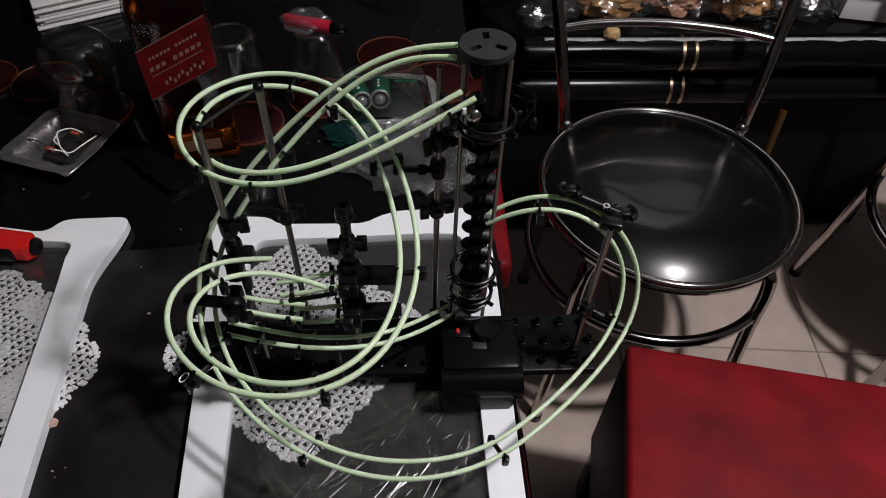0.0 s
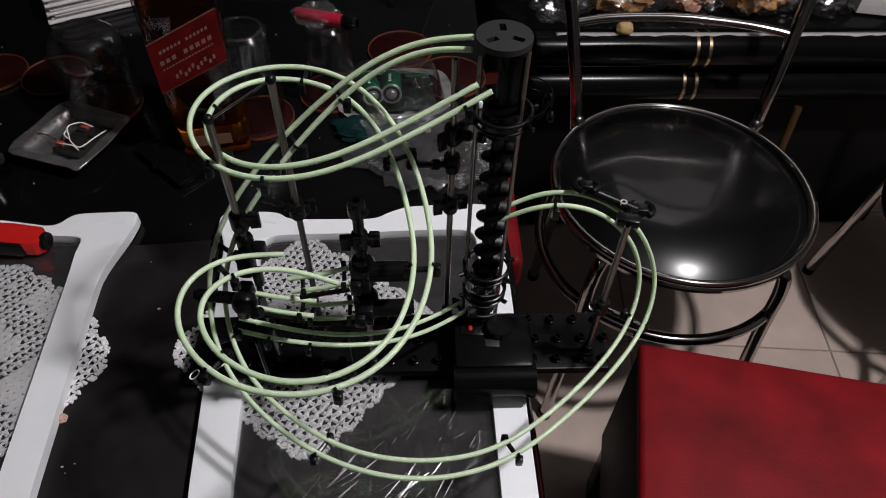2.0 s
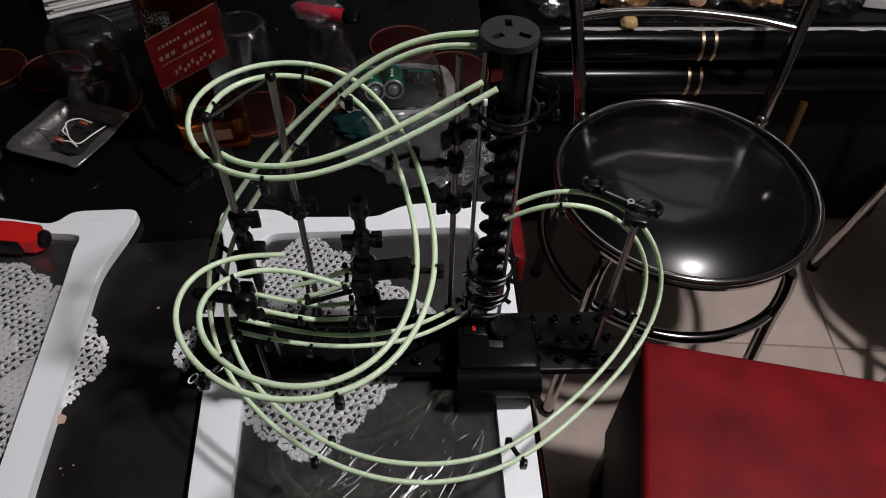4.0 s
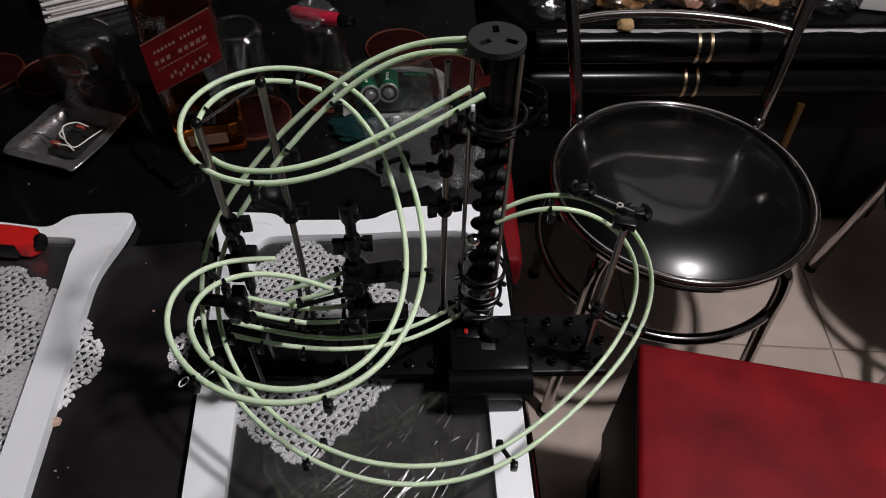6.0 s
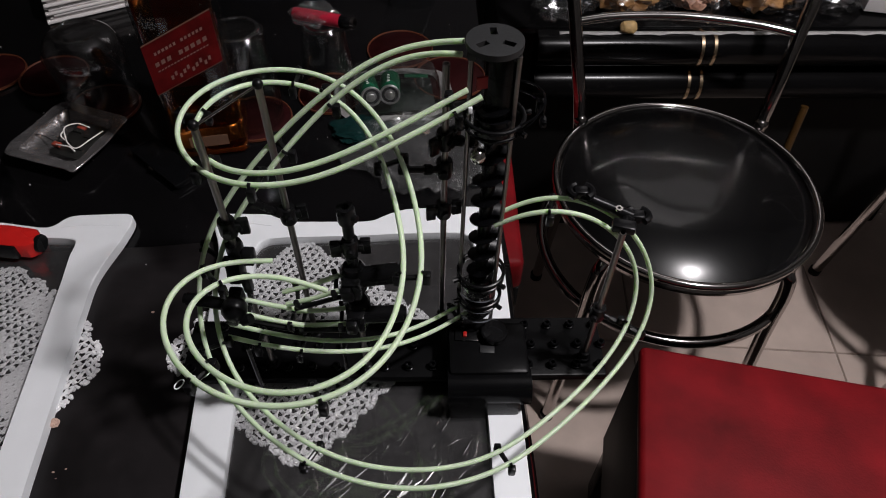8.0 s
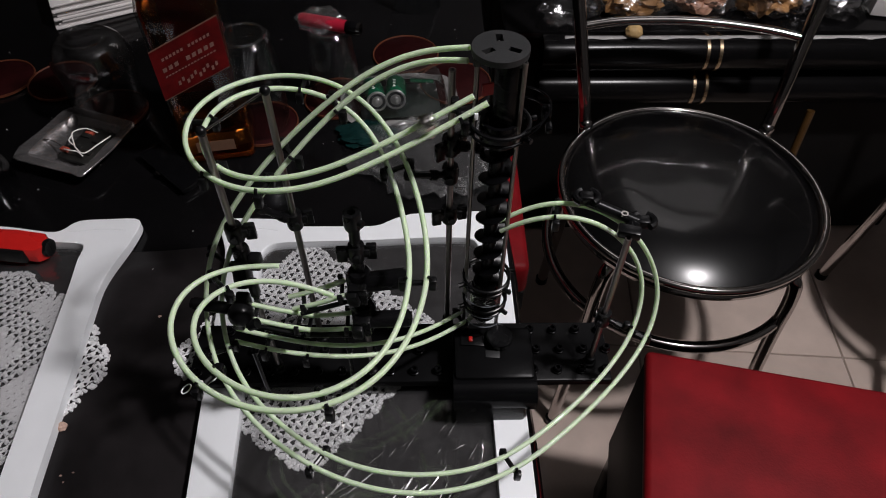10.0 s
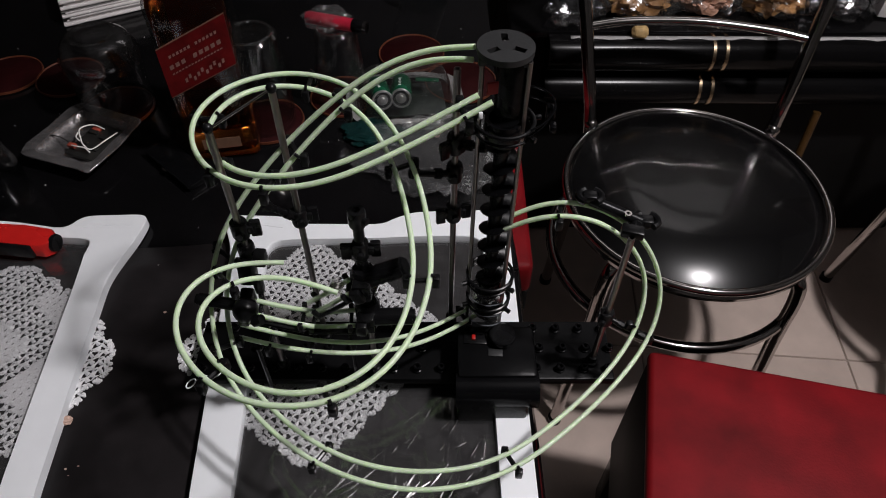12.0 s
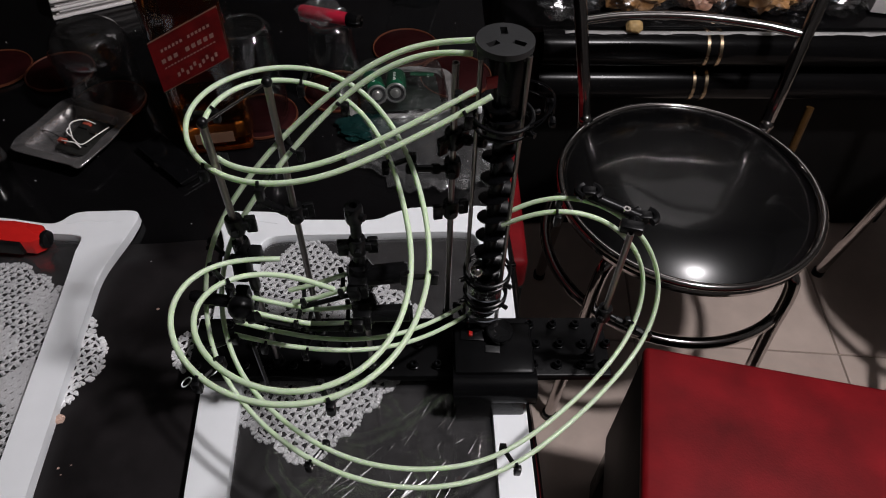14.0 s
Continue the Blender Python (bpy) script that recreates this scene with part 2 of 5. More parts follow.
# ---- the room ----
def slab(name, x0, x1, y0, y1, z0, z1, material, label=""):
    bm = box(bmesh.new(), x1 - x0, y1 - y0, z1 - z0, ((x0 + x1) / 2, (y0 + y1) / 2, (z0 + z1) / 2))
    return tagged(part(name, bm, material, smooth=False), label, kind="structure")


floor_ob = slab("floor", -2.45, 2.85, -1.85, 1.97, -0.06, -0.004, M_GROUT, "beige ceramic tile floor with dark grout")
slab("wall_north", -2.45, 2.85, 1.72, 1.97, -0.003, 2.4, M_DARKWALL, "dark brown panelled wall")
# added, unseen: gives the grey patch of reflection on the chair seat
slab("reflector_panel", 0.42, 0.95, 1.70, 1.717, 1.30, 2.397, M_PALEWALL, "pale panel added out of view for the chair seat to reflect")
# south and east walls stay out of view; their dark colour deepens the shadows
slab("wall_south", -2.45, 2.85, -1.85, -1.6, -0.003, 2.4, M_WALL, "plain unseen wall, coloured dark to cut bounce light")
slab("wall_west", -2.45, -2.2, -1.6, 1.72, -0.003, 2.4, M_DARKWALL, "dark brown panelled wall")
slab("wall_east", 2.6, 2.85, -1.6, 1.72, -0.003, 2.4, M_WALL, "plain unseen wall, coloured dark to cut bounce light")
# out of view; its dark grey limits bounce into the shadows
slab("ceiling", -2.45, 2.85, -1.85, 1.97, 2.4, 2.52, M_CEIL, "plain unseen ceiling, darkened to cut bounce light")


# ---- table ----
def dining_table():
    place = pose(0.087, 0.469, 0, 0, 0, 3.6) @ pose(-0.091, -0.469, 0)
    t = thing("dining_table", place, "dark wooden dining table under a black cloth", "table")
    part("tabletop", box(bmesh.new(), 1.62, 1.75, 0.03, (-0.724, 0.36, T - 0.018), 0.004), M_DARKWOOD, t)
    for x in (-1.42, 0.02):
        for y in (-0.42, 1.14):
            part("leg", box(bmesh.new(), 0.06, 0.06, T - 0.033, (x, y, (T - 0.033) / 2), 0.006), M_DARKWOOD, t)
    # the cloth: flat on the top, falling over the long edge
    prof = [(-1.53, T), (0.086, T), (0.093, T - 0.003), (0.096, T - 0.012), (0.097, T - 0.06), (0.098, T - 0.13), (0.099, T - 0.20)]
    ys = [-0.52 + 1.77 * i / 70 for i in range(71)]
    rows = []
    bm = bmesh.new()
    for y in ys:
        row = []
        for i, (x, z) in enumerate(prof):
            wave = 0.0 if i < 3 else 0.006 * (i - 2) / 4 * math.sin(y * 31 + 0.6 * math.sin(y * 13))
            row.append(bm.verts.new((x + wave, y, z)))
        rows.append(row)
    for a, c in zip(rows, rows[1:]):
        for i in range(len(prof) - 1):
            bm.faces.new((a[i], a[i + 1], c[i + 1], c[i]))
    cl = part("tablecloth", bm, M_TABLEFILM, m=place)
    so = cl.modifiers.new("thick", "SOLIDIFY")
    so.thickness, so.offset = 0.002, -1
    tagged(cl, "glossy black vinyl tablecloth over the dining table", "tablecloth")
    # a matt black runner over its near half, with an uneven back hem
    bm = bmesh.new()
    rows = []
    for i in range(91):
        x = -1.50 + 1.584 * i / 90
        hem = 0.528 + 0.063 * (x - 0.09) + 0.004 * noise.noise(Vector((x * 9, 2.0, 0))) + 0.0015 * noise.noise(Vector((x * 60, 5.0, 0)))
        row = []
        for k in range(31):
            y = -0.50 + (hem + 0.50) * k / 30
            row.append(bm.verts.new((x, y, T + 0.0009 + 0.0002 * noise.noise(Vector((x * 20, y * 20, 1))))))
        rows.append(row)
    for a, c in zip(rows, rows[1:]):
        for k in range(30):
            bm.faces.new((a[k], c[k], c[k + 1], a[k + 1]))
    ru = part("table_runner", bm, M_CLOTH, m=place)
    so = ru.modifiers.new("thick", "SOLIDIFY")
    so.thickness, so.offset = 0.0007, -1
    tagged(ru, "matt black cloth runner on the glossy tablecloth", "runner")


dining_table()

# ---- marble coaster: two rails a track ----
RA1 = [(0.045, 0.347, 1.05), (0.014, 0.337, 1.035), (-0.014, 0.328, 1.024), (-0.051, 0.316, 1.012), (-0.087, 0.316, 1.006), (-0.113, 0.326, 1.002), (-0.131, 0.342, 1.0), (-0.146, 0.366, 0.998), (-0.151, 0.398, 0.996), (-0.139, 0.428, 0.994), (-0.108, 0.449, 0.992), (-0.071, 0.45, 0.989), (-0.045, 0.436, 0.985), (-0.022, 0.409, 0.98), (-0.004, 0.374, 0.974)]
RA2 = [(0.007, 0.337, 0.968), (0.012, 0.306, 0.964), (0.013, 0.289, 0.962), (0.007, 0.258, 0.959), (-0.005, 0.231, 0.958), (-0.022, 0.213, 0.957), (-0.045, 0.205, 0.956), (-0.07, 0.203, 0.955), (-0.099, 0.213, 0.953), (-0.121, 0.23, 0.952), (-0.138, 0.258, 0.949), (-0.139, 0.286, 0.946), (-0.124, 0.307, 0.942), (-0.106, 0.315, 0.938), (-0.087, 0.318, 0.935)]
RB1 = [(0.037, 0.353, 1.05), (0.004, 0.342, 1.035), (-0.015, 0.338, 1.026), (-0.053, 0.327, 1.012), (-0.089, 0.326, 1.006), (-0.112, 0.335, 1.002), (-0.127, 0.351, 1.0), (-0.138, 0.377, 0.998), (-0.138, 0.398, 0.996), (-0.124, 0.425, 0.994), (-0.101, 0.435, 0.992), (-0.073, 0.433, 0.989), (-0.056, 0.428, 0.985), (-0.034, 0.405, 0.98), (-0.016, 0.37, 0.974)]
RB2 = [(-0.006, 0.337, 0.968), (0.001, 0.307, 0.964), (0.002, 0.289, 0.962), (-0.002, 0.258, 0.959), (-0.011, 0.235, 0.958), (-0.025, 0.221, 0.957), (-0.047, 0.211, 0.956), (-0.067, 0.211, 0.955), (-0.095, 0.222, 0.953), (-0.112, 0.236, 0.952), (-0.126, 0.261, 0.949), (-0.123, 0.283, 0.946), (-0.103, 0.299, 0.942), (-0.076, 0.303, 0.937), (-0.049, 0.3, 0.928)]
RC1 = [(0.034, 0.383, 1.062), (0.018, 0.389, 1.058), (0.003, 0.39, 1.054), (-0.025, 0.385, 1.043), (-0.05, 0.377, 1.026), (-0.075, 0.372, 1.005), (-0.093, 0.364, 0.988), (-0.113, 0.354, 0.966), (-0.128, 0.346, 0.945), (-0.139, 0.339, 0.926), (-0.146, 0.328, 0.904), (-0.148, 0.314, 0.88), (-0.143, 0.292, 0.862), (-0.129, 0.272, 0.85), (-0.101, 0.246, 0.842), (-0.062, 0.222, 0.838), (-0.022, 0.211, 0.834)]
RC2 = [(0.005, 0.209, 0.832), (0.032, 0.213, 0.83), (0.059, 0.222, 0.828), (0.084, 0.236, 0.828), (0.126, 0.272, 0.829), (0.149, 0.296, 0.83), (0.169, 0.32, 0.833), (0.182, 0.338, 0.84), (0.189, 0.357, 0.852), (0.189, 0.365, 0.864), (0.177, 0.368, 0.89), (0.165, 0.368, 0.912), (0.15, 0.368, 0.93), (0.128, 0.372, 0.943), (0.114, 0.375, 0.945), (0.099, 0.378, 0.943), (0.084, 0.379, 0.938), (0.068, 0.378, 0.93), (0.061, 0.375, 0.925)]
RD1 = [(0.033, 0.371, 1.061), (0.021, 0.379, 1.058), (0.007, 0.382, 1.054), (-0.019, 0.378, 1.043), (-0.043, 0.373, 1.026), (-0.067, 0.362, 1.005), (-0.084, 0.353, 0.988), (-0.103, 0.341, 0.966), (-0.117, 0.337, 0.945), (-0.128, 0.33, 0.922), (-0.134, 0.325, 0.902), (-0.137, 0.312, 0.88), (-0.131, 0.295, 0.862), (-0.116, 0.272, 0.85), (-0.09, 0.252, 0.842), (-0.059, 0.233, 0.838), (-0.027, 0.224, 0.834)]
RD2 = [(0.0, 0.222, 0.832), (0.028, 0.225, 0.83), (0.048, 0.23, 0.828), (0.068, 0.238, 0.828), (0.102, 0.264, 0.829), (0.126, 0.286, 0.83), (0.147, 0.309, 0.833), (0.168, 0.336, 0.84), (0.174, 0.351, 0.852), (0.176, 0.365, 0.866), (0.167, 0.365, 0.89), (0.154, 0.366, 0.912), (0.137, 0.364, 0.93), (0.121, 0.361, 0.943), (0.105, 0.362, 0.945), (0.09, 0.364, 0.943), (0.077, 0.365, 0.938), (0.066, 0.365, 0.93), (0.061, 0.365, 0.925)]
RE = [(-0.132, 0.317, 0.86), (-0.116, 0.316, 0.856), (-0.094, 0.315, 0.85), (-0.076, 0.315, 0.846), (-0.057, 0.317, 0.841), (-0.034, 0.324, 0.835), (-0.013, 0.332, 0.829), (0.005, 0.345, 0.823), (0.024, 0.362, 0.816), (0.043, 0.38, 0.81)]
RF = [(-0.131, 0.306, 0.86), (-0.118, 0.305, 0.856), (-0.092, 0.304, 0.85), (-0.075, 0.305, 0.846), (-0.056, 0.308, 0.841), (-0.033, 0.314, 0.835), (-0.013, 0.322, 0.829), (0.006, 0.334, 0.823), (0.024, 0.35, 0.816), (0.049, 0.374, 0.808)]
LINES = {}
for key, pts in (("upper_outer", RA1 + RA2), ("upper_inner", RB1 + RB2), ("drop_outer", RC1 + RC2), ("drop_inner", RD1 + RD2), ("return_back", RE), ("return_front", RF)):
    LINES[key] = relax(spline(pts, 8))
RAIL_R = 0.0018

coaster = thing("marble_run", pose(0, 0, 0), "black toy marble roller coaster with pale green rails", "marble run")
for key, line in LINES.items():
    part("rail", tube(bmesh.new(), line, RAIL_R, 10), M_RAIL, coaster, "pale green plastic tube rail")


def along(line, f):
    """The point a share f of the way along a line, and the direction there."""
    run = [0.0]
    for a, c in zip(line, line[1:]):
        run.append(run[-1] + (c - a).length)
    want = max(0.0, min(1.0, f)) * run[-1]
    for i in range(len(line) - 1):
        if run[i + 1] >= want:
            s = (want - run[i]) / max(1e-9, run[i + 1] - run[i])
            return line[i].lerp(line[i + 1], s), (line[i + 1] - line[i]).normalized()
    return line[-1].copy(), (line[-1] - line[-2]).normalized()


def nearest(line, p):
    return min(line, key=lambda v: (v - p).length)


def rail_clip(la, lb, f):
    """A cross bar under both rails with a hooked cup on each."""
    p, d = along(la, f)
    q = nearest(lb, p)
    w = (q - p).normalized()
    n = w.cross(d).normalized()
    if n.z < 0:
        n = -n
    bm = bmesh.new()
    low = -0.0034 * n
    rod(bm, p - w * 0.005 + low, q + w * 0.005 + low, 0.0018, 8)
    for c, s in ((p, -1), (q, 1)):
        tube(bm, [c + 0.0029 * (math.cos(a) * w * s + math.sin(a) * n) for a in [math.radians(x) for x in range(-110, 75, 20)]], 0.0011, 6)
        box(bm, 0.0050, 0.0050, 0.0095, c + w * s * 0.0037 - n * 0.0046, 0.0011)
    part("rail_clip", bm, M_BLACK, coaster)


for f in (0.164, 0.212, 0.289, 0.40, 0.53, 0.636, 0.752, 0.838, 0.952, 0.02):
    rail_clip(LINES["upper_outer"], LINES["upper_inner"], f)
for f in (0.101, 0.15, 0.257, 0.337, 0.457, 0.612, 0.773, 0.954):
    rail_clip(LINES["drop_outer"], LINES["drop_inner"], f)
for f in (0.113, 0.26, 0.934):
    rail_clip(LINES["return_front"], LINES["return_back"], f)

# base: one long deck with pegs
YAW = 3.0
DECK = pose(-0.015, 0.356, 0, 0, 0, YAW)
bm = bmesh.new()
box(bm, 0.362, 0.060, 0.009, (0, 0, G - 0.0045), 0.0018)
for y in (-0.020, 0.020):
    part("plate_rib", box(bmesh.new(), 0.33, 0.010, 0.006, (0, y, G - 0.012), 0.001), M_BLACK, coaster, "", DECK)
part("base_plate", bm, M_BLACKM, coaster, "glossy black base plate", DECK)
for x in (-0.172, -0.06, 0.09):
    bm = box(bmesh.new(), 0.012, 0.052, G - 0.015 - T, (x, 0, (G - 0.015 + T) / 2), 0.001)
    part("foot", bm, M_BLACK, coaster, "", DECK)


def peg():
    bm = lathe(bmesh.new(), [(0.0042, 0), (0.0042, 0.0018), (0.0034, 0.0022), (0.0034, 0.0055), (0.0028, 0.0062), (0.0018, 0.0062), (0.0018, 0.003), (0, 0.003)], 12)
    me = bpy.data.meshes.new("peg")
    bm.to_mesh(me)
    bm.free()
    me.shade_smooth()
    me.set_sharp_from_angle(angle=radians(35))
    me.materials.append(M_BLACKG)
    return me


PEG = peg()
for row, y in enumerate((-0.0205, 0.0, 0.0205)):
    for i in range(18):
        x = -0.173 + 0.0205 * i + (0.004 if row == 1 else 0)
        if 0.035 < x < 0.105:
            continue
        ob = new("peg", PEG)
        ob.parent = coaster
        ob.matrix_basis = DECK @ pose(x, y, G)

# support rods with their clamps
ROD_R = 0.0024
POLES = {"a": (-0.117, 0.333, 1.033), "b": (-0.0865, 0.366, 1.038), "c": (0.024, 0.387, 1.044), "r": (0.148, 0.351, 0.937), "m": (-0.037, 0.331, 0.97)}
for x, y, z in POLES.values():
    bm = bmesh.new()
    tube(bm, [(x, y, G - 0.002), (x, y, (G + z) / 2), (x, y, z)], ROD_R, 14, caps=False)
    lathe(bm, [(ROD_R, z), (0.0015, z), (0.0015, z - 0.01), (0, z - 0.01)], 14, (x, y))
    part("support_rod", bm, M_STEEL, coaster, "thin steel support rod")
    part("rod_socket", lathe(bmesh.new(), [(0.0055, G), (0.0055, G + 0.004), (0.0042, G + 0.005), (0.0042, G + 0.011), (0.0026, G + 0.012)], 14, (x, y)), M_BLACK, coaster)


def clamp(at, turn=0.0, wings=(-1, 1), h=0.014):
    """A rod clamp: a split sleeve with a wing nut at each side."""
    bm = lathe(bmesh.new(), [(0.0026, -h / 2), (0.0055, -h / 2), (0.006, -h / 2 + 0.002), (0.006, h / 2 - 0.002), (0.0055, h / 2), (0.0026, h / 2)], 16, close=True)
    if wings:
        for s in wings:
            box(bm, 0.0072, 0.0040, 0.0138, (s * 0.0100, 0.001 * s, -0.001), 0.0009)
            box(bm, 0.005, 0.0060, 0.007, (s * 0.0065, 0, 0), 0.0008)
    rod(bm, (0, -0.0045, 0), (0, -0.0085, 0), 0.0026, 10)
    part("rod_clamp", bm, M_BLACK, coaster, "", pose(*at, 0, 0, turn))


def arm(p, q, r=0.0026):
    """A stub arm with a ball at one end and a fork at the other."""
    p, q = Vector(p), Vector(q)
    d = (q - p).normalized()
    bm = bmesh.new()
    rod(bm, p, q, r, 10)
    ball(bm, p, r * 1.7, 12)
    rod(bm, q - d * 0.006, q, r * 1.5, 8)
    rod(bm, p + d * 0.008, p + d * 0.013, r * 1.45, 8)
    part("arm", bm, M_BLACK, coaster)


part("pole_sleeve", lathe(bmesh.new(), [(0.0026, 0.876), (0.0044, 0.876), (0.0046, 0.925), (0.0038, 0.93), (0.0038, 0.962), (0.0048, 0.964), (0.0048, 0.972), (0.0026, 0.972)], 16, POLES["m"][:2], close=True), M_BLACK, coaster, "black plastic sleeve")
for at, turn, w in (((-0.117, 0.333, 0.950), 10, (1,)), ((-0.117, 0.333, 0.928), 70, ()), ((-0.0865, 0.366, 0.929), 20, (1,)), ((0.024, 0.387, 0.985), 40, (-1, 1)), ((0.024, 0.387, 0.959), 0, ()), ((0.024, 0.387, 0.918), 15, (-1, 1)),
                    ((0.148, 0.351, 0.843), -30, ()), ((-0.037, 0.331, 0.937), 5, (-1, 1)), ((-0.037, 0.331, 0.968), 60, ())):
    clamp(at, turn, w)
arm((0.022, 0.385, 0.959), (-0.006, 0.374, 0.968))
arm((0.150, 0.350, 0.843), (0.178, 0.338, 0.836), 0.002)
arm((-0.0865, 0.364, 0.929), (-0.105, 0.352, 0.955))
arm((0.024, 0.387, 0.985), (0.045, 0.378, 0.99))
# tip balls and the thin link between two rods
for k in ("a", "b"):
    x, y, z = POLES[k]
    part("rod_tip", ball(bmesh.new(), (x, y, z + 0.002), 0.0034, 12), M_BLACK, coaster)
part("link_wire", rod(bmesh.new(), (-0.117, 0.333, 1.034), (-0.0865, 0.366, 1.04), 0.0009, 8), M_CHROME, coaster, "thin bright steel wire link")

# holder on the outer loop: two forks on a bar
bm = bmesh.new()
rod(bm, (0.120, 0.374, 0.949), (0.162, 0.366, 0.935), 0.0040, 12)
for c in ((0.119, 0.375, 0.951), (0.160, 0.367, 0.937)):
    c = Vector(c)
    for s in (-1, 1):
        tube(bm, [c + Vector((0.0080 * math.cos(a) * s, 0.0068 * math.sin(a), 0.001)) for a in [math.radians(v) for v in range(-60, 90, 25)]], 0.0027, 8)
    box(bm, 0.010, 0.008, 0.007, c, 0.0015)
box(bm, 0.016, 0.009, 0.007, (0.149, 0.356, 0.938), 0.0015, Matrix.Rotation(radians(-12), 3, "Z"))
rod(bm, (0.148, 0.352, 0.936), (0.153, 0.368, 0.938), 0.003, 8)
part("loop_holder", bm, M_BLACK, coaster)
part("screw_eye", lathe(bmesh.new(), [(0.0014, 0.946), (0.0026, 0.946), (0.0026, 0.948), (0.0014, 0.948)], 12, (0.145, 0.364), close=True), M_CHROME, coaster)
# white rings on the long curve, drawn as highlight outlines of its clips
for x, y, z in ((-0.1185, 0.2200, 0.944), (-0.1125, 0.2225, 0.944), (-0.1055, 0.2280, 0.944)):
    bm = bmesh.new()
    tube(bm, [(x + 0.0020 * math.cos(a) + 0.3 * 0.0030 * math.sin(a), y + 0.0030 * math.sin(a), z) for a in [i * math.pi / 8 for i in range(16)]], 0.00045, 6, closed=True)
    part("glint_ring", bm, M_WHITE, coaster, "small white ring drawn as the highlight outline of a clip")


part("end_tag", box(bmesh.new(), 0.0026, 0.0012, 0.0046, (0.0385, 0.3415, 1.0445), 0.0004, Matrix.Rotation(radians(22), 3, "Z")), M_WHITE, coaster, "small white tag on a rail end")

# see-saw gates: short rails with a counterweight, pivoted on a hub
def seesaw(pivot, ends, weight, wr):
    e = new("seesaw")
    e.parent = coaster
    e.empty_display_size = 0.01
    e.matrix_basis = Matrix.Translation(pivot)
    o = Vector(pivot)
    for a, c in ends:
        part("short_rail", tube(bmesh.new(), spline([Vector(a) - o, (Vector(a) + Vector(c)) / 2 - o + Vector((0, 0, -0.0012)), Vector(c) - o], 5), RAIL_R, 10), M_RAIL, e, "pale green plastic tube rail")
    w0, w1 = Vector(weight[0]) - o, Vector(weight[1]) - o
    bm = rod(bmesh.new(), w0, w1, wr, 20)
    rod(bm, w1, w1 + (w1 - w0).normalized() * 0.002, wr * 0.8, 20)
    part("counterweight", bm, M_BLACK, e, "black cylindrical counterweight")
    bm = bmesh.new()
    a, c = Vector(ends[1][0]) - o, Vector(ends[1][1]) - o
    a2, c2 = Vector(ends[0][0]) - o, Vector(ends[0][1]) - o
    rod(bm, a.lerp(c, 0.15) + Vector((0, -0.003, -0.004)), c + Vector((0, -0.003, -0.004)), 0.0018, 8)
    for s in (0.22, 0.92):
        rod(bm, a.lerp(c, s) + Vector((0, -0.004, -0.0035)), a2.lerp(c2, s) + Vector((0, 0.003, -0.0035)), 0.0016, 8)
        for v in (a.lerp(c, s) + Vector((0, -0.003, 0)), a2.lerp(c2, s) + Vector((0, 0.003, 0))):
            box(bm, 0.0035, 0.003, 0.008, v, 0.0006)
    box(bm, 0.008, 0.02, 0.012, (0, -0.002, -0.001), 0.0015)
    part("cradle", bm, M_BLACK, e)
    return e


GATE_UP = seesaw((-0.040, 0.322, 0.908), [((-0.091, 0.325, 0.899), (-0.047, 0.328, 0.910)), ((-0.086, 0.314, 0.899), (-0.045, 0.315, 0.910))], [(-0.034, 0.326, 0.909), (-0.004, 0.327, 0.910)], 0.0074)
GATE_MID = seesaw((-0.121, 0.313, 0.888), [((-0.072, 0.320, 0.880), (-0.116, 0.320, 0.888)), ((-0.072, 0.307, 0.880), (-0.115, 0.308, 0.888))], [(-0.128, 0.314, 0.889), (-0.155, 0.315, 0.891)], 0.0045)
GATE_LOW = seesaw((-0.040, 0.322, 0.868), [((-0.087, 0.329, 0.862), (-0.047, 0.330, 0.867)), ((-0.087, 0.317, 0.862), (-0.045, 0.316, 0.867))], [(-0.034, 0.323, 0.869), (-0.003, 0.325, 0.870)], 0.0066)
# hubs that carry them
for x, y, z, h in ((-0.037, 0.329, 0.907, 0.024), (-0.037, 0.329, 0.868, 0.026)):
    bm = lathe(bmesh.new(), [(0.0026, z - h / 2), (0.0085, z - h / 2), (0.0095, z - h / 2 + 0.003), (0.0095, z + h / 2 - 0.004), (0.007, z + h / 2), (0.0026, z + h / 2)], 18, (x, y), close=True)
    box(bm, 0.013, 0.018, h * 0.7, (x, y - 0.006, z), 0.0015)
    part("hub", bm, M_BLACK, coaster)
bm = bmesh.new()
box(bm, 0.011, 0.015, 0.020, (-0.1175, 0.326, 0.916), 0.003, Matrix.Rotation(radians(-15), 3, "X"))
ball(bm, (-0.1185, 0.306, 0.895), 0.0092, 18)
box(bm, 0.010, 0.012, 0.013, (-0.119, 0.315, 0.896), 0.002)
rod(bm, (-0.112, 0.300, 0.89), (-0.106, 0.300, 0.893), 0.004, 12)
box(bm, 0.006, 0.006, 0.016, (-0.106, 0.312, 0.918), 0.001)
box(bm, 0.008, 0.010, 0.010, (-0.104, 0.322, 0.934), 0.0015)
part("hub", bm, M_BLACK, coaster)
for x, y in ((-0.118, 0.283), (-0.052, 0.302)):
    part("guide_post", rod(bmesh.new(), (x, y + 0.02, G), (x, y + 0.02, 0.85), 0.0016, 8), M_BLACK, coaster)

# lift tower
TX, TY = 0.0545, 0.372
bm = bmesh.new()
box(bm, 0.066, 0.050, 0.050, (0, 0.004, T + 0.0265), 0.004)
tmp = bmesh.new()
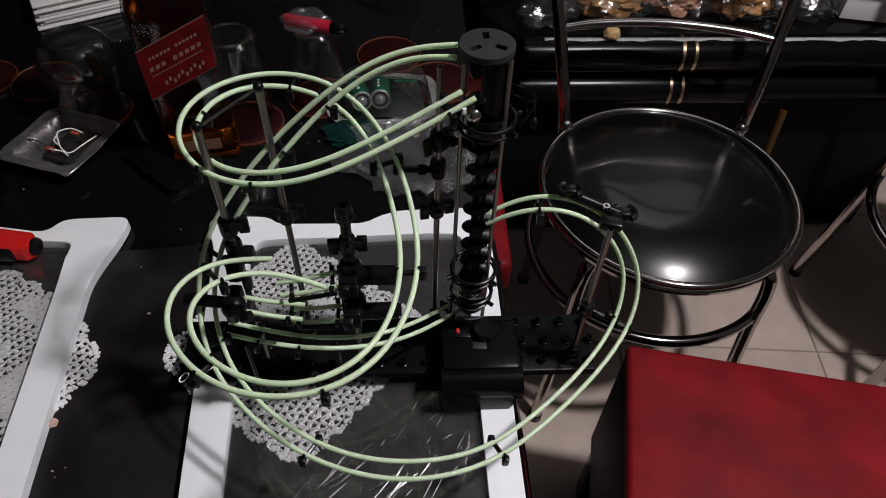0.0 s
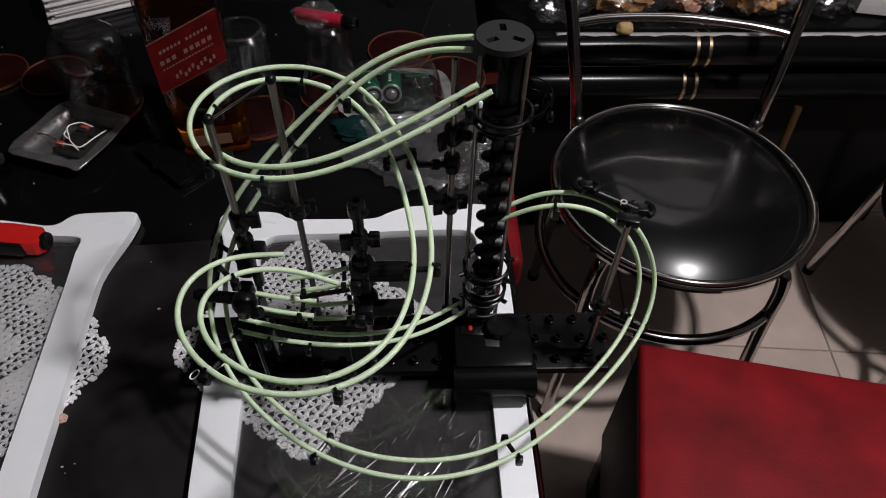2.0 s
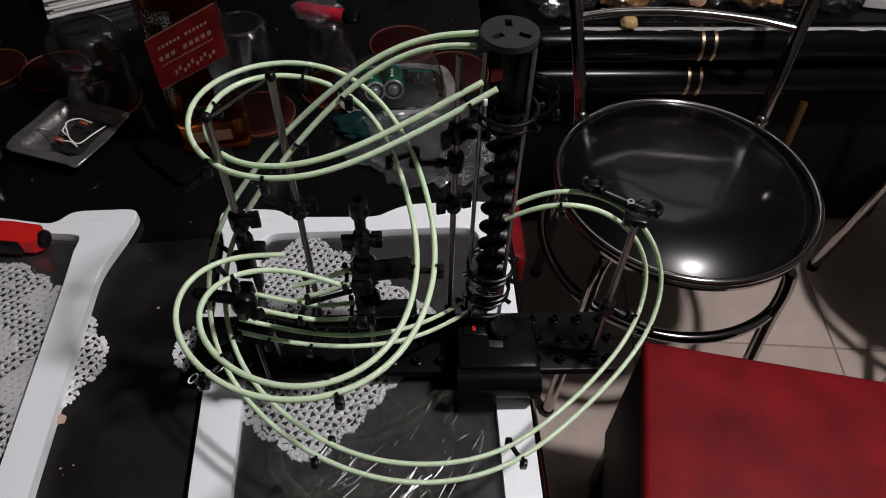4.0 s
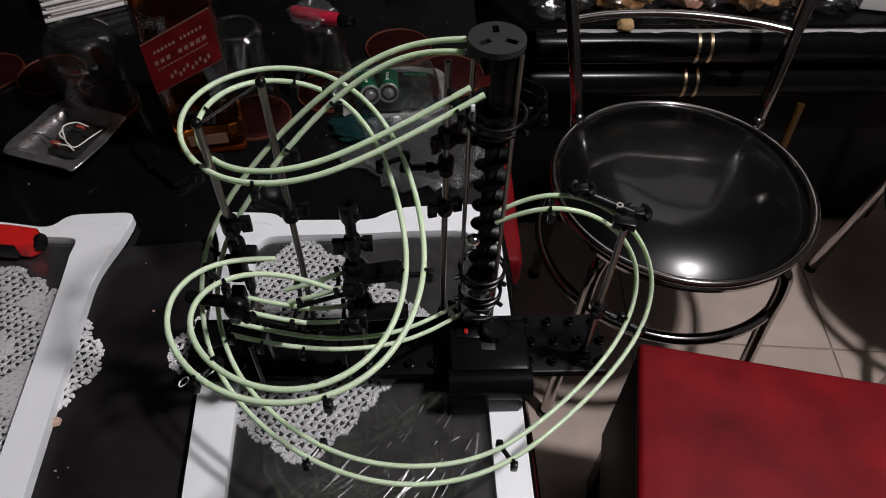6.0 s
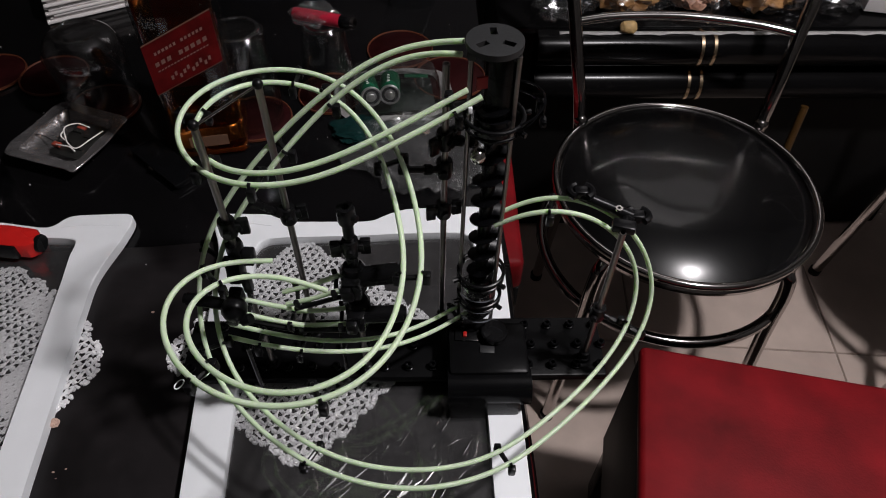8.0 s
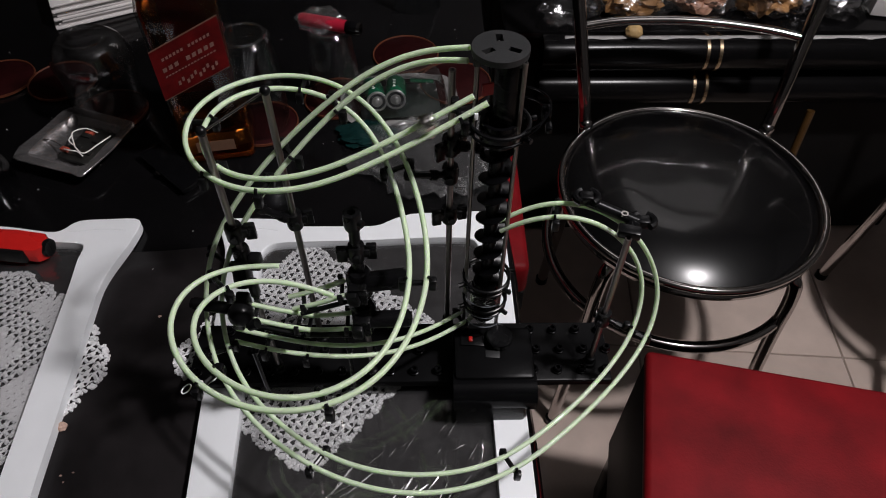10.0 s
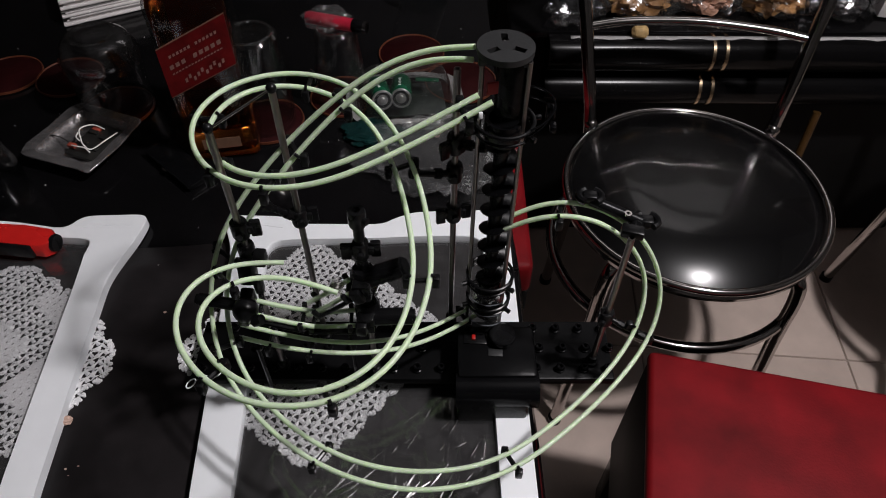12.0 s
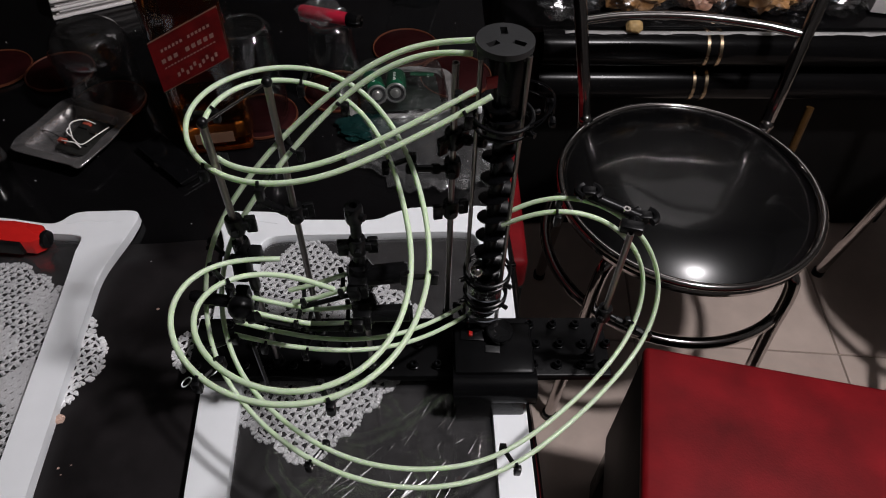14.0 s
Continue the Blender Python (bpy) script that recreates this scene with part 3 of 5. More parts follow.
bmesh.ops.create_cone(tmp, cap_ends=True, segments=28, radius1=0.0155, radius2=0.0155, depth=0.068, matrix=Matrix.Translation((0, -0.022, T + 0.033)) @ Matrix.Rotation(radians(90), 4, "Y"))
BOXM = pose(0.064, 0.338, 0, 0, 0, 3)
part("motor_box", bm, M_BLACKM, coaster, "glossy black motor and battery box", BOXM)
part("battery_tube", join(bmesh.new(), tmp), M_BLACKG, coaster, "rounded black battery tube", BOXM)
part("front_block", box(bmesh.new(), 0.058, 0.018, 0.030, (-0.003, -0.029, T + 0.017), 0.003), M_BLACK, coaster, "", BOXM)
# a faint red emission is added to the switch to lift its colour
part("switch", box(bmesh.new(), 0.0032, 0.0045, 0.003, (0.0445, 0.352, T + 0.0535), 0.0005), mat("red_switch_faint_glow", (0.32, 0.010, 0.008), 0.35, var=0.1, emit=((1.0, 0.04, 0.02), 0.03)), coaster, "small red switch")
part("switch_plate", box(bmesh.new(), 0.020, 0.011, 0.002, (0.046, 0.352, T + 0.052), 0.0006), M_BLACK, coaster)
part("rating_plate", box(bmesh.new(), 0.012, 0.007, 0.001, (0.063, 0.339, T + 0.052), 0.0003), M_GREYCAP, coaster)
bm = lathe(bmesh.new(), [(0, T + 0.060), (0.010, T + 0.060), (0.0112, T + 0.059), (0.0112, T + 0.055), (0.0095, T + 0.051), (0, T + 0.051)], 28, (0.0685, 0.353))
part("knob", bm, M_BLACK, coaster, "round black knob")

# the screw turns about the upright axis
screw = new("lift_screw")
screw.parent = coaster
screw.matrix_basis = pose(TX, TY, 0)
PITCH, Z0, Z1 = 0.0193, T + 0.058, 1.028
part("screw_core", lathe(bmesh.new(), [(0, Z0), (0.0052, Z0), (0.0052, Z1 + 0.03), (0, Z1 + 0.03)], 20), M_BLACK, screw)
bm = bmesh.new()
steps = 24
prev = None
for i in range(int((Z1 - Z0) / PITCH * steps) + 1):
    a, z = 2 * math.pi * i / steps, Z0 + PITCH * i / steps
    row = [bm.verts.new((r * math.cos(a), r * math.sin(a), z + dz)) for r, dz in ((0.0045, 0.0020), (0.0111, 0.0008), (0.0116, 0.0), (0.0111, -0.0008), (0.0045, -0.0020))]
    if prev:
        for k in range(4):
            bm.faces.new((prev[k], prev[k + 1], row[k + 1], row[k]))
    prev = row
part("screw_flight", bm, M_BLACKG, screw, "black spiral screw flight")

for x, y in ((0.0385, 0.374), (0.0655, 0.366), (0.056, 0.3875)):
    part("tower_rod", rod(bmesh.new(), (x, y, T + 0.05), (x, y, 1.064), 0.0016, 12), M_STEEL, coaster, "thin steel tower rod")
# cap with three slots
bm = bmesh.new()
CR, CN = 0.0166, 48
tmp = bmesh.new()
loops = [[(CR * math.cos(2 * math.pi * i / CN), CR * math.sin(2 * math.pi * i / CN)) for i in range(CN)]]
for a in (95, 215, 335):
    c, q = math.cos(radians(a)), math.sin(radians(a))
    loops.append([(u * c - v * q, u * q + v * c) for u, v in ((0.0050, -0.0020), (0.0122, -0.0020), (0.0122, 0.0020), (0.0050, 0.0020))])
edges = []
for lp in loops:
    vs = [tmp.verts.new((x, y, 0.0022)) for x, y in lp]
    edges += [tmp.edges.new((vs[i], vs[(i + 1) % len(vs)])) for i in range(len(vs))]
fill = bmesh.ops.triangle_fill(tmp, use_beauty=True, edges=edges)
up = bmesh.ops.extrude_face_region(tmp, geom=[g for g in fill["geom"] if isinstance(g, bmesh.types.BMFace)])
for g in up["geom"]:
    if isinstance(g, bmesh.types.BMVert):
        g.co.z = 0.006
join(bm, tmp)
for s in (-1, 1):
    box(bm, 0.005, 0.007, 0.008, (s * 0.0128, -0.003, -0.0005), 0.001)
part("cap", bm, M_GREYCAP, coaster, "matt dark grey round cap with three slots", pose(TX - 0.0032, TY, 1.0645))
# outlet housing under the cap and guide rings
part("outlet_housing", lathe(bmesh.new(), [(0.0085, 1.014), (0.0095, 1.014), (0.0105, 1.020), (0.0105, 1.062), (0.0095, 1.066), (0.0085, 1.062), (0.0085, 1.016)], 26, (TX + 0.003, TY + 0.003), close=True), M_BLACK, coaster)
for z, r in ((1.018, 0.0185), (0.866, 0.0180), (0.838, 0.0170)):
    bm = bmesh.new()
    tube(bm, [(TX + r * math.cos(a), TY + r * math.sin(a), z) for a in [2 * math.pi * i / 40 for i in range(40)]], 0.0014, 8, closed=True)
    tube(bm, [(TX + r * math.cos(a), TY + r * math.sin(a), z - 0.006) for a in [2 * math.pi * i / 40 for i in range(40)]], 0.0010, 8, closed=True)
    for a in (20, 75, 140, 205, 320):
        d = Vector((math.cos(radians(a)), math.sin(radians(a)), 0))
        rod(bm, Vector((TX, TY, z)) + d * r, Vector((TX, TY, z - 0.006)) + d * r, 0.0013, 6)
        if a in (20, 205, 320):
            rod(bm, Vector((TX, TY, z - 0.003)) + d * r, Vector((TX, TY, z - 0.003)) + d * (r + 0.006), 0.0019, 8)
    part("guide_ring", bm, M_BLACK, coaster)
for z, r in ((1.012, 0.0125), (0.852, 0.0098), (0.824, 0.0105)):
    part("collar", lathe(bmesh.new(), [(r - 0.0025, z - 0.008), (r, z - 0.008), (r + 0.0006, z), (r, z + 0.008), (r - 0.0025, z + 0.008)], 28, (TX, TY), close=True), M_BLACKG, coaster)
for z in (0.853, 0.825):
    bm = bmesh.new()
    n = 8
    for zz in (z - 0.0065, z + 0.0065):
        tube(bm, [(TX + 0.0178 * math.cos(a), TY + 0.0178 * math.sin(a), zz) for a in [radians(215 + 95 * i / n) for i in range(n + 1)]], 0.0006, 5)
    part("window_edge", bm, M_WINDOWEDGE, coaster, "pale edge of a clear window")
    bm = bmesh.new()
    arc_pts = [radians(212 + 101 * i / n) for i in range(n + 1)]
    lo = [bm.verts.new((TX + 0.0177 * math.cos(a), TY + 0.0177 * math.sin(a), z - 0.0065)) for a in arc_pts]
    hi = [bm.verts.new((TX + 0.0177 * math.cos(a), TY + 0.0177 * math.sin(a), z + 0.0065)) for a in arc_pts]
    for i in range(n):
        bm.faces.new((lo[i], lo[i + 1], hi[i + 1], hi[i]))
    part("clear_window", bm, M_WRAP, coaster, "clear plastic window")
for x, y, z, s in ((0.0450, 0.3605, 1.0495, 1.15),):
    part("red_tape", box(bmesh.new(), 0.006 * s, 0.0015, 0.007 * s, (x, y, z), 0.0003, Matrix.Rotation(radians(20), 3, "Z")), mat("red_tape", (0.30, 0.010, 0.012), 0.5, var=0.15), coaster, "scrap of red tape")
bm = bmesh.new()
for r, z in ((0.021, 1.024), (0.0235, 1.030)):
    tube(bm, [(TX + 0.006 + r * math.cos(a), TY + r * math.sin(a), z + 0.002 * math.cos(2 * a)) for a in [radians(-70 + 10 * i) for i in range(17)]], 0.0007, 6)
box(bm, 0.006, 0.005, 0.010, (TX + 0.028, TY + 0.002, 1.024), 0.001)
box(bm, 0.004, 0.007, 0.005, (TX + 0.030, TY - 0.003, 1.016), 0.001)
part("cable_loop", bm, M_BLACKG, coaster)

steel_ball = tagged(part("steel_ball", ball(bmesh.new(), (0, 0, 0), 0.0054, 24), M_BALL), "shiny steel marble riding the coaster", "marble")

# ---- glass refrigerator shelves lying on the cloth ----
def ring_prism(bm, outer, inner, z0, z1, bevel=0.0015):
    """A flat frame between two outlines with the same number of corners."""
    n = len(outer)
    tmp = bmesh.new()
    lo = [tmp.verts.new((x, y, z0)) for x, y in outer], [tmp.verts.new((x, y, z0)) for x, y in inner]
    hi = [tmp.verts.new((x, y, z1)) for x, y in outer], [tmp.verts.new((x, y, z1)) for x, y in inner]
    tops = []
    for i in range(n):
        j = (i + 1) % n
        tops.append(tmp.faces.new((hi[0][i], hi[0][j], hi[1][j], hi[1][i])))
        tmp.faces.new((lo[0][j], lo[0][i], lo[1][i], lo[1][j]))
        tmp.faces.new((lo[0][i], lo[0][j], hi[0][j], hi[0][i]))
        tmp.faces.new((lo[1][j], lo[1][i], hi[1][i], hi[1][j]))
    es = [tmp.edges.get((h[i], h[(i + 1) % n])) for h in hi for i in range(n)]
    bmesh.ops.bevel(tmp, geom=es, offset=bevel, segments=3, affect="EDGES", profile=0.5)
    return join(bm, tmp)


def soften(pts, cut=0.006):
    """Round the corners of an outline; two points come of each."""
    out, n = [], len(pts)
    for i in range(n):
        p, a, c = Vector(pts[i]), Vector(pts[i - 1]), Vector(pts[(i + 1) % n])
        for q in (a, c):
            d = q - p
            out.append(tuple(p + d * min(0.25, cut / d.length)))
    return out


def shelf(label, outer, inner, pane, lips=()):
    outer, inner = soften(soften(outer)), soften(soften(inner))
    e = thing("refrigerator_shelf", pose(0, 0, 0), label, "shelf", "refrigerator shelves on the table")
    part("frame", ring_prism(bmesh.new(), outer, inner, T + 0.0015, T + 0.012), M_WHITE, e, "white moulded plastic frame", smooth=False)
    for lip in lips:
        part("lip", tube(bmesh.new(), spline([Vector((x, y, T + 0.0116)) for x, y in lip], 6), 0.0009, 8), M_WHITE, e, "low moulded lip")
    ob = part("glass_pane", prism(bmesh.new(), pane, T + 0.0045, T + 0.0075), M_PANE, e, "clear glass pane", smooth=False)
    return e


s1 = shelf("white-framed glass refrigerator shelf under the marble run",
           [(-0.150, 0.09), (-0.171, 0.222), (-0.203, 0.475), (-0.217, 0.506), (-0.212, 0.521), (-0.156, 0.522), (-0.144, 0.512), (-0.056, 0.516), (-0.042, 0.523), (-0.022, 0.536), (0.040, 0.541), (0.070, 0.543), (0.081, 0.50), (0.099, 0.229), (0.107, 0.09)],
           [(-0.122, 0.12), (-0.139, 0.223), (-0.164, 0.46), (-0.167, 0.475), (-0.160, 0.486), (-0.145, 0.489), (-0.135, 0.490), (-0.056, 0.496), (-0.046, 0.497), (-0.032, 0.499), (0.03, 0.504), (0.046, 0.503), (0.053, 0.493), (0.0705, 0.229), (0.078, 0.12)],
           [(-0.124, 0.118), (-0.141, 0.223), (-0.169, 0.488), (0.055, 0.507), (0.073, 0.229), (0.080, 0.118)], [[(-0.206, 0.510), (-0.18, 0.508), (-0.155, 0.505)]])
shelf("white-framed glass refrigerator shelf beside a red knife",
           [(-0.262, 0.06), (-0.291, 0.219), (-0.313, 0.425), (-0.311, 0.445), (-0.303, 0.480), (-0.300, 0.508), (-0.306, 0.517), (-0.369, 0.511), (-0.381, 0.492), (-0.44, 0.498), (-0.62, 0.50), (-0.66, 0.49), (-0.65, 0.3), (-0.63, 0.06)],
           [(-0.300, 0.09), (-0.321, 0.231), (-0.342, 0.42), (-0.344, 0.435), (-0.348, 0.462), (-0.348, 0.475), (-0.353, 0.4785), (-0.362, 0.479), (-0.376, 0.479), (-0.44, 0.479), (-0.60, 0.479), (-0.62, 0.47), (-0.615, 0.3), (-0.60, 0.09)],
           [(-0.298, 0.088), (-0.319, 0.231), (-0.351, 0.481), (-0.622, 0.481), (-0.602, 0.088)], [[(-0.312, 0.499), (-0.345, 0.498), (-0.370, 0.494)]])


M_FOLD = glassy("folded_film", (0.97, 0.97, 0.97), 0.24, 1.6, clear=1, gloss=0.42)

# creased clear film stretched on the pane
rnd = random.Random(21)
for k in range(34):
    x, y = rnd.uniform(-0.085, 0.055), rnd.uniform(0.215, 0.315)
    a, ln = radians(rnd.uniform(32, 66)), rnd.uniform(0.003, 0.030)
    d = Vector((math.cos(a), math.sin(a), 0)) * ln / 2
    c = Vector((x, y, T + 0.0077))
    w = rnd.uniform(0.0002, 0.0008)
    part("film_crease", tube(bmesh.new(), [c - d, c + Vector((0, 0, 0.0002)), c + d], lambda u, w=w: w * (0.25 + math.sin(math.pi * u)), 7), M_CREASE, s1, "crease in clear film")


for k in range(12):
    x, y = rnd.uniform(-0.060, 0.055), rnd.uniform(0.198, 0.262)
    a, ln = radians(rnd.uniform(38, 60)), rnd.uniform(0.012, 0.040)
    d = Vector((math.cos(a), math.sin(a), 0)) * ln / 2
    c = Vector((x, y, T + 0.0076))
    w = rnd.uniform(0.0006, 0.0016)
    part("film_fold", tube(bmesh.new(), [c - d, c - d * 0.4 + Vector((0.0005, 0, 0.0002)), c + d * 0.3, c + d], lambda u, w=w: w * (0.15 + math.sin(math.pi * u)), 7), M_FOLD, s1, "broad fold in clear film")


# ---- crochet doilies ----
def doily(label, cx, cy, rad, turn, seed, lobes, solid):
    rnd = random.Random(seed)
    cell, bm = 0.0068, bmesh.new()
    ct, st = math.cos(radians(turn)), math.sin(radians(turn))

    def edge(a):
        c, s = abs(math.cos(a + math.pi / 4)), abs(math.sin(a + math.pi / 4))
        return (rad - 0.006) / (c ** lobes + s ** lobes) ** (1 / lobes) - 0.007 * (1 - abs(math.sin(a * 12))) ** 1.5

    def place(u, v, z):
        p = Vector((u * 95, v * 95, seed))
        u += 0.0017 * noise.noise(p)
        v += 0.0017 * noise.noise(p + Vector((7, 3, 1)))
        return bm.verts.new((cx + u * ct - v * st, cy + u * st + v * ct, T + 0.0012 + z))

    n = int(rad / cell) + 1
    for i in range(-n, n):
        for j in range(-n, n):
            shift = cell / 2 if j % 2 else 0.0
            u0, v0 = i * cell + shift, j * cell
            um, vm = u0 + cell / 2, v0 + cell / 2
            d, lim = math.hypot(um, vm), edge(math.atan2(vm, um))
            if d > lim - 0.002:
                continue
            full = solid(i, j, d / rad)
            hole = 0.0004 if full else cell * rnd.uniform(0.24, 0.36)
            ph = (0 if (i + j) % 2 else math.pi) + rnd.uniform(-0.5, 0.5)
            outer, inner = [], []
            for du, dv in ((0, 0), (0.5, 0), (1, 0), (1, 0.5), (1, 1), (0.5, 1), (0, 1), (0, 0.5)):
                lift = 0.0024 if (du in (0, 1) and dv in (0, 1)) else 0.0013
                outer.append(place(u0 + du * cell, v0 + dv * cell, lift + (0.0004 * (rnd.random() - 0.5))))
                a = math.atan2(dv - 0.5, du - 0.5)
                h = hole * (1 + 0.42 * math.cos(3 * a + ph)) * rnd.uniform(0.85, 1.15)
                inner.append(place(um + h * math.cos(a), vm + h * math.sin(a), 0.0016 if full else 0.0006))
            for k in range(8):
                bm.faces.new((outer[k], outer[(k + 1) % 8], inner[(k + 1) % 8], inner[k]))
            if full:
                bm.faces.new(inner)
    # the scalloped edge: small thread knots
    count = int(2 * math.pi * rad / 0.0034)
    for row in range(2):
        for k in range(count):
            a = 2 * math.pi * (k + 0.5 * row) / count + rnd.uniform(-0.012, 0.012)
            r = edge(a) - 0.0022 + row * 0.0026 + rnd.uniform(-0.0009, 0.0009)
            c = (r * math.cos(a), r * math.sin(a))
            ro, m = rnd.uniform(0.0013, 0.0023), 7
            rings = []
            for share, z in ((1.0, 0.0004), (0.75, 0.0019)):
                rings.append([place(c[0] + ro * share * math.cos(2 * math.pi * q / m) * rnd.uniform(0.75, 1.25), c[1] + ro * share * math.sin(2 * math.pi * q / m) * rnd.uniform(0.75, 1.25), z) for q in range(m)])
            mid = place(c[0], c[1], 0.0023 if rnd.random() < 0.6 else 0.0009)
            for q in range(m):
                p = (q + 1) % m
                bm.faces.new((rings[0][q], rings[0][p], rings[1][p], rings[1][q]))
                bm.faces.new((rings[1][q], rings[1][p], mid))
    ob = part("doily", bm, M_LACE)
    return tagged(ob, label, "doily", "doilies on the table")


doily("white crocheted lace doily under the marble run shelf", -0.104, 0.373, 0.130, 55, 3, 1.12,
      lambda i, j, d: d < 0.42 and (i // 3 + j // 3) % 2 == 0)
doily("white crocheted lace doily under the other shelf", -0.397, 0.329, 0.127, 52, 5, 1.3,
      lambda i, j, d: d < 0.74 and ((i + 30) % 10 < 6 and (j + 32) % 10 < 7))


# ---- things on the table ----
def bottle():
    e = thing("whisky_bottle", pose(-0.2545, 0.659, T, 0, 0, 13), "square amber whisky bottle with slanted red label", "bottle")

    def body(w, z_top, neck, inset=0.0):
        bm = bmesh.new()
        rings = []
        prof = [(w * 0.90, 0.0), (w, 0.004), (w, z_top), (w * 0.93, z_top + 0.012), (w * 0.62, z_top + 0.03)]
        prof += [(neck, z_top + 0.05), (neck, z_top + 0.085)] if neck else []
        for r, z in prof:
            ring, corner = [], min(r * 0.42, 0.012) if r > 0.02 else r
            for q, (sx, sy) in enumerate(((1, 1), (-1, 1), (-1, -1), (1, -1))):
                for k in range(5):
                    a = radians(90 * q + 22.5 * k)
                    ring.append(bm.verts.new(((r - corner) * sx + corner * math.cos(a), (r - corner) * sy + corner * math.sin(a), z + inset)))
            rings.append(ring)
        for a, c in zip(rings, rings[1:]):
            for k in range(20):
                bm.faces.new((a[k], a[(k + 1) % 20], c[(k + 1) % 20], c[k]))
        bm.faces.new(rings[0][::-1])
        bm.faces.new(rings[-1])
        return bm

    part("glass_body", body(0.0398, 0.19, 0.014), M_GLASS, e, "clear glass bottle body")
    part("whisky", body(0.0372, 0.184, 0.0115, 0.006), M_WHISKY, e, "amber whisky")
    # amber strips added round the base to paint the glow of refracted light
    foot = bmesh.new()
    for sx, sy, lx, ly in ((0, -1, 0.070, 0.004), (-1, 0, 0.004, 0.070), (1, 0, 0.004, 0.070), (0, 1, 0.070, 0.004)):
        box(foot, lx, ly, 0.007, (sx * 0.0355, sy * 0.0355, 0.0055), 0.0015)
    part("foot_glow", foot, M_AMBER, e, "amber strips standing in for light refracted in the bottle foot")
    part("screw_cap", lathe(bmesh.new(), [(0, 0.305), (0.0155, 0.305), (0.016, 0.303), (0.016, 0.272), (0.0, 0.272)], 24), M_BLACKG, e)
    # the label leans up to the right
    y0 = -0.0401
    bm = bmesh.new()
    w, sl, h0, h1 = 0.0370, 0.0340, 0.093, 0.149
    quad = [(-w, h0), (w, h0 + sl), (w, h1 + sl), (-w, h1)]
    back = [(-w, h0 - 0.0012), (w, h0 + sl - 0.0012), (w, h1 + sl + 0.0012), (-w, h1 + 0.0012)]

    def sheet(q, y, th=0.0004):
        m = bmesh.new()
        f = [m.verts.new((x, y, z)) for x, z in q]
        b = [m.verts.new((x, y + th, z)) for x, z in q]
        m.faces.new(f)
        m.faces.new(b[::-1])
        for k in range(4):
            m.faces.new((f[k], b[k], b[(k + 1) % 4], f[(k + 1) % 4]))
        return m

    lab = part("label", sheet(quad, y0 - 0.0008), M_LABEL, e, "red slanted paper label", smooth=False)
    part("label_border", sheet(back, y0 - 0.0003), M_GOLDPAPER, lab, "gold paper border", smooth=False)

    def bar(u0, u1, v, h, m):
        """A printed line at share u across and v up the label."""
        q = [(-w + 2 * w * u, h0 + sl * u + v * (h1 - h0)) for u in (u0, u1)]
        part("print_line", sheet([(q[0][0], q[0][1]), (q[1][0], q[1][1]), (q[1][0], q[1][1] + h), (q[0][0], q[0][1] + h)], y0 - 0.0011, 0.0002), m, lab, smooth=False)

    for k in range(13):
        if k != 6:
            bar(0.14 + k * 0.056, 0.14 + k * 0.056 + 0.034, 0.74, 0.0030, M_PRINT)
    for k in range(9):
        if k != 3:
            bar(0.11 + k * 0.088, 0.11 + k * 0.088 + 0.056, 0.52, 0.0046, M_PRINT)
    for k in range(16):
        bar(0.12 + k * 0.048, 0.12 + k * 0.048 + 0.03, 0.41, 0.0014, M_PRINT)
    for k in range(10):
        bar(0.26 + k * 0.062, 0.26 + k * 0.062 + 0.035, 0.14 + 0.05 * math.sin(k * 2.1), 0.0046, M_PRINT)
    part("rear_label", sheet([(-0.027, 0.060), (0.027, 0.060), (0.027, 0.165), (-0.027, 0.165)], 0.0401), M_REARLABEL, e, "dull orange paper label on the back face", smooth=False)
    part("back_label", sheet([(-0.022, 0.018), (0.02, 0.018), (0.02, 0.032), (-0.022, 0.032)], y0 - 0.0006), M_GOLDPAPER, e, "small pale strip label", smooth=False)


M_WHISKY = glassy("amber_whisky", (0.80, 0.24, 0.04), 0.02, 1.36)
# orange tint that imitates light glowing through the bottle's base
M_AMBER = mat("amber_glow_tint", (0.22, 0.045, 0.005), 0.10, var=0.6, scale=90, trans=0.75)
M_LABEL = mat("red_label_paper", (0.105, 0.004, 0.0045), 0.6, spec=0.12, var=0.5, scale=60)
M_REARLABEL = mat("dull_orange_paper", (0.06, 0.011, 0.006), 0.6, var=0.5, scale=40)
M_PRINT = mat("pale_print", (0.20, 0.105, 0.085), 0.5, var=0.25, scale=300)
M_GOLDPAPER = mat("pale_gold_paper", (0.15, 0.08, 0.05), 0.5, var=0.15, scale=200)
M_COASTER = mat("red_cork_coaster", (0.014, 0.0013, 0.0016), 0.6, spec=0.1, var=0.35, scale=90, bump=0.2)
M_RIM = mat("orange_gold_rim", (0.085, 0.024, 0.011), 0.4, var=0.2, scale=100)
M_PAPER = mat("white_paper_napkin", (0.66, 0.63, 0.62), 0.85, var=0.06, scale=200, bump=0.3)
M_FOIL = mat("grey_blister_plastic", (0.36, 0.345, 0.345), 0.22, 0.85, var=0.6, scale=50, bump=0.5)
M_PCB = mat("dark_circuit_board", (0.012, 0.012, 0.011), 0.4, var=0.6, scale=250)
M_WIRE = mat("white_wire", (0.75, 0.73, 0.70), 0.5, var=0.05)
M_CRIMSON = mat("crimson_rubber", (0.32, 0.008, 0.026), 0.4, var=0.2, scale=90, bump=0.1)
M_REDPL = mat("red_plastic", (0.50, 0.014, 0.012), 0.28, var=0.12, scale=80, bump=0.05)
M_TIN = mat("tinned_battery_end", (0.55, 0.54, 0.53), 0.30, 0.9, var=0.08)
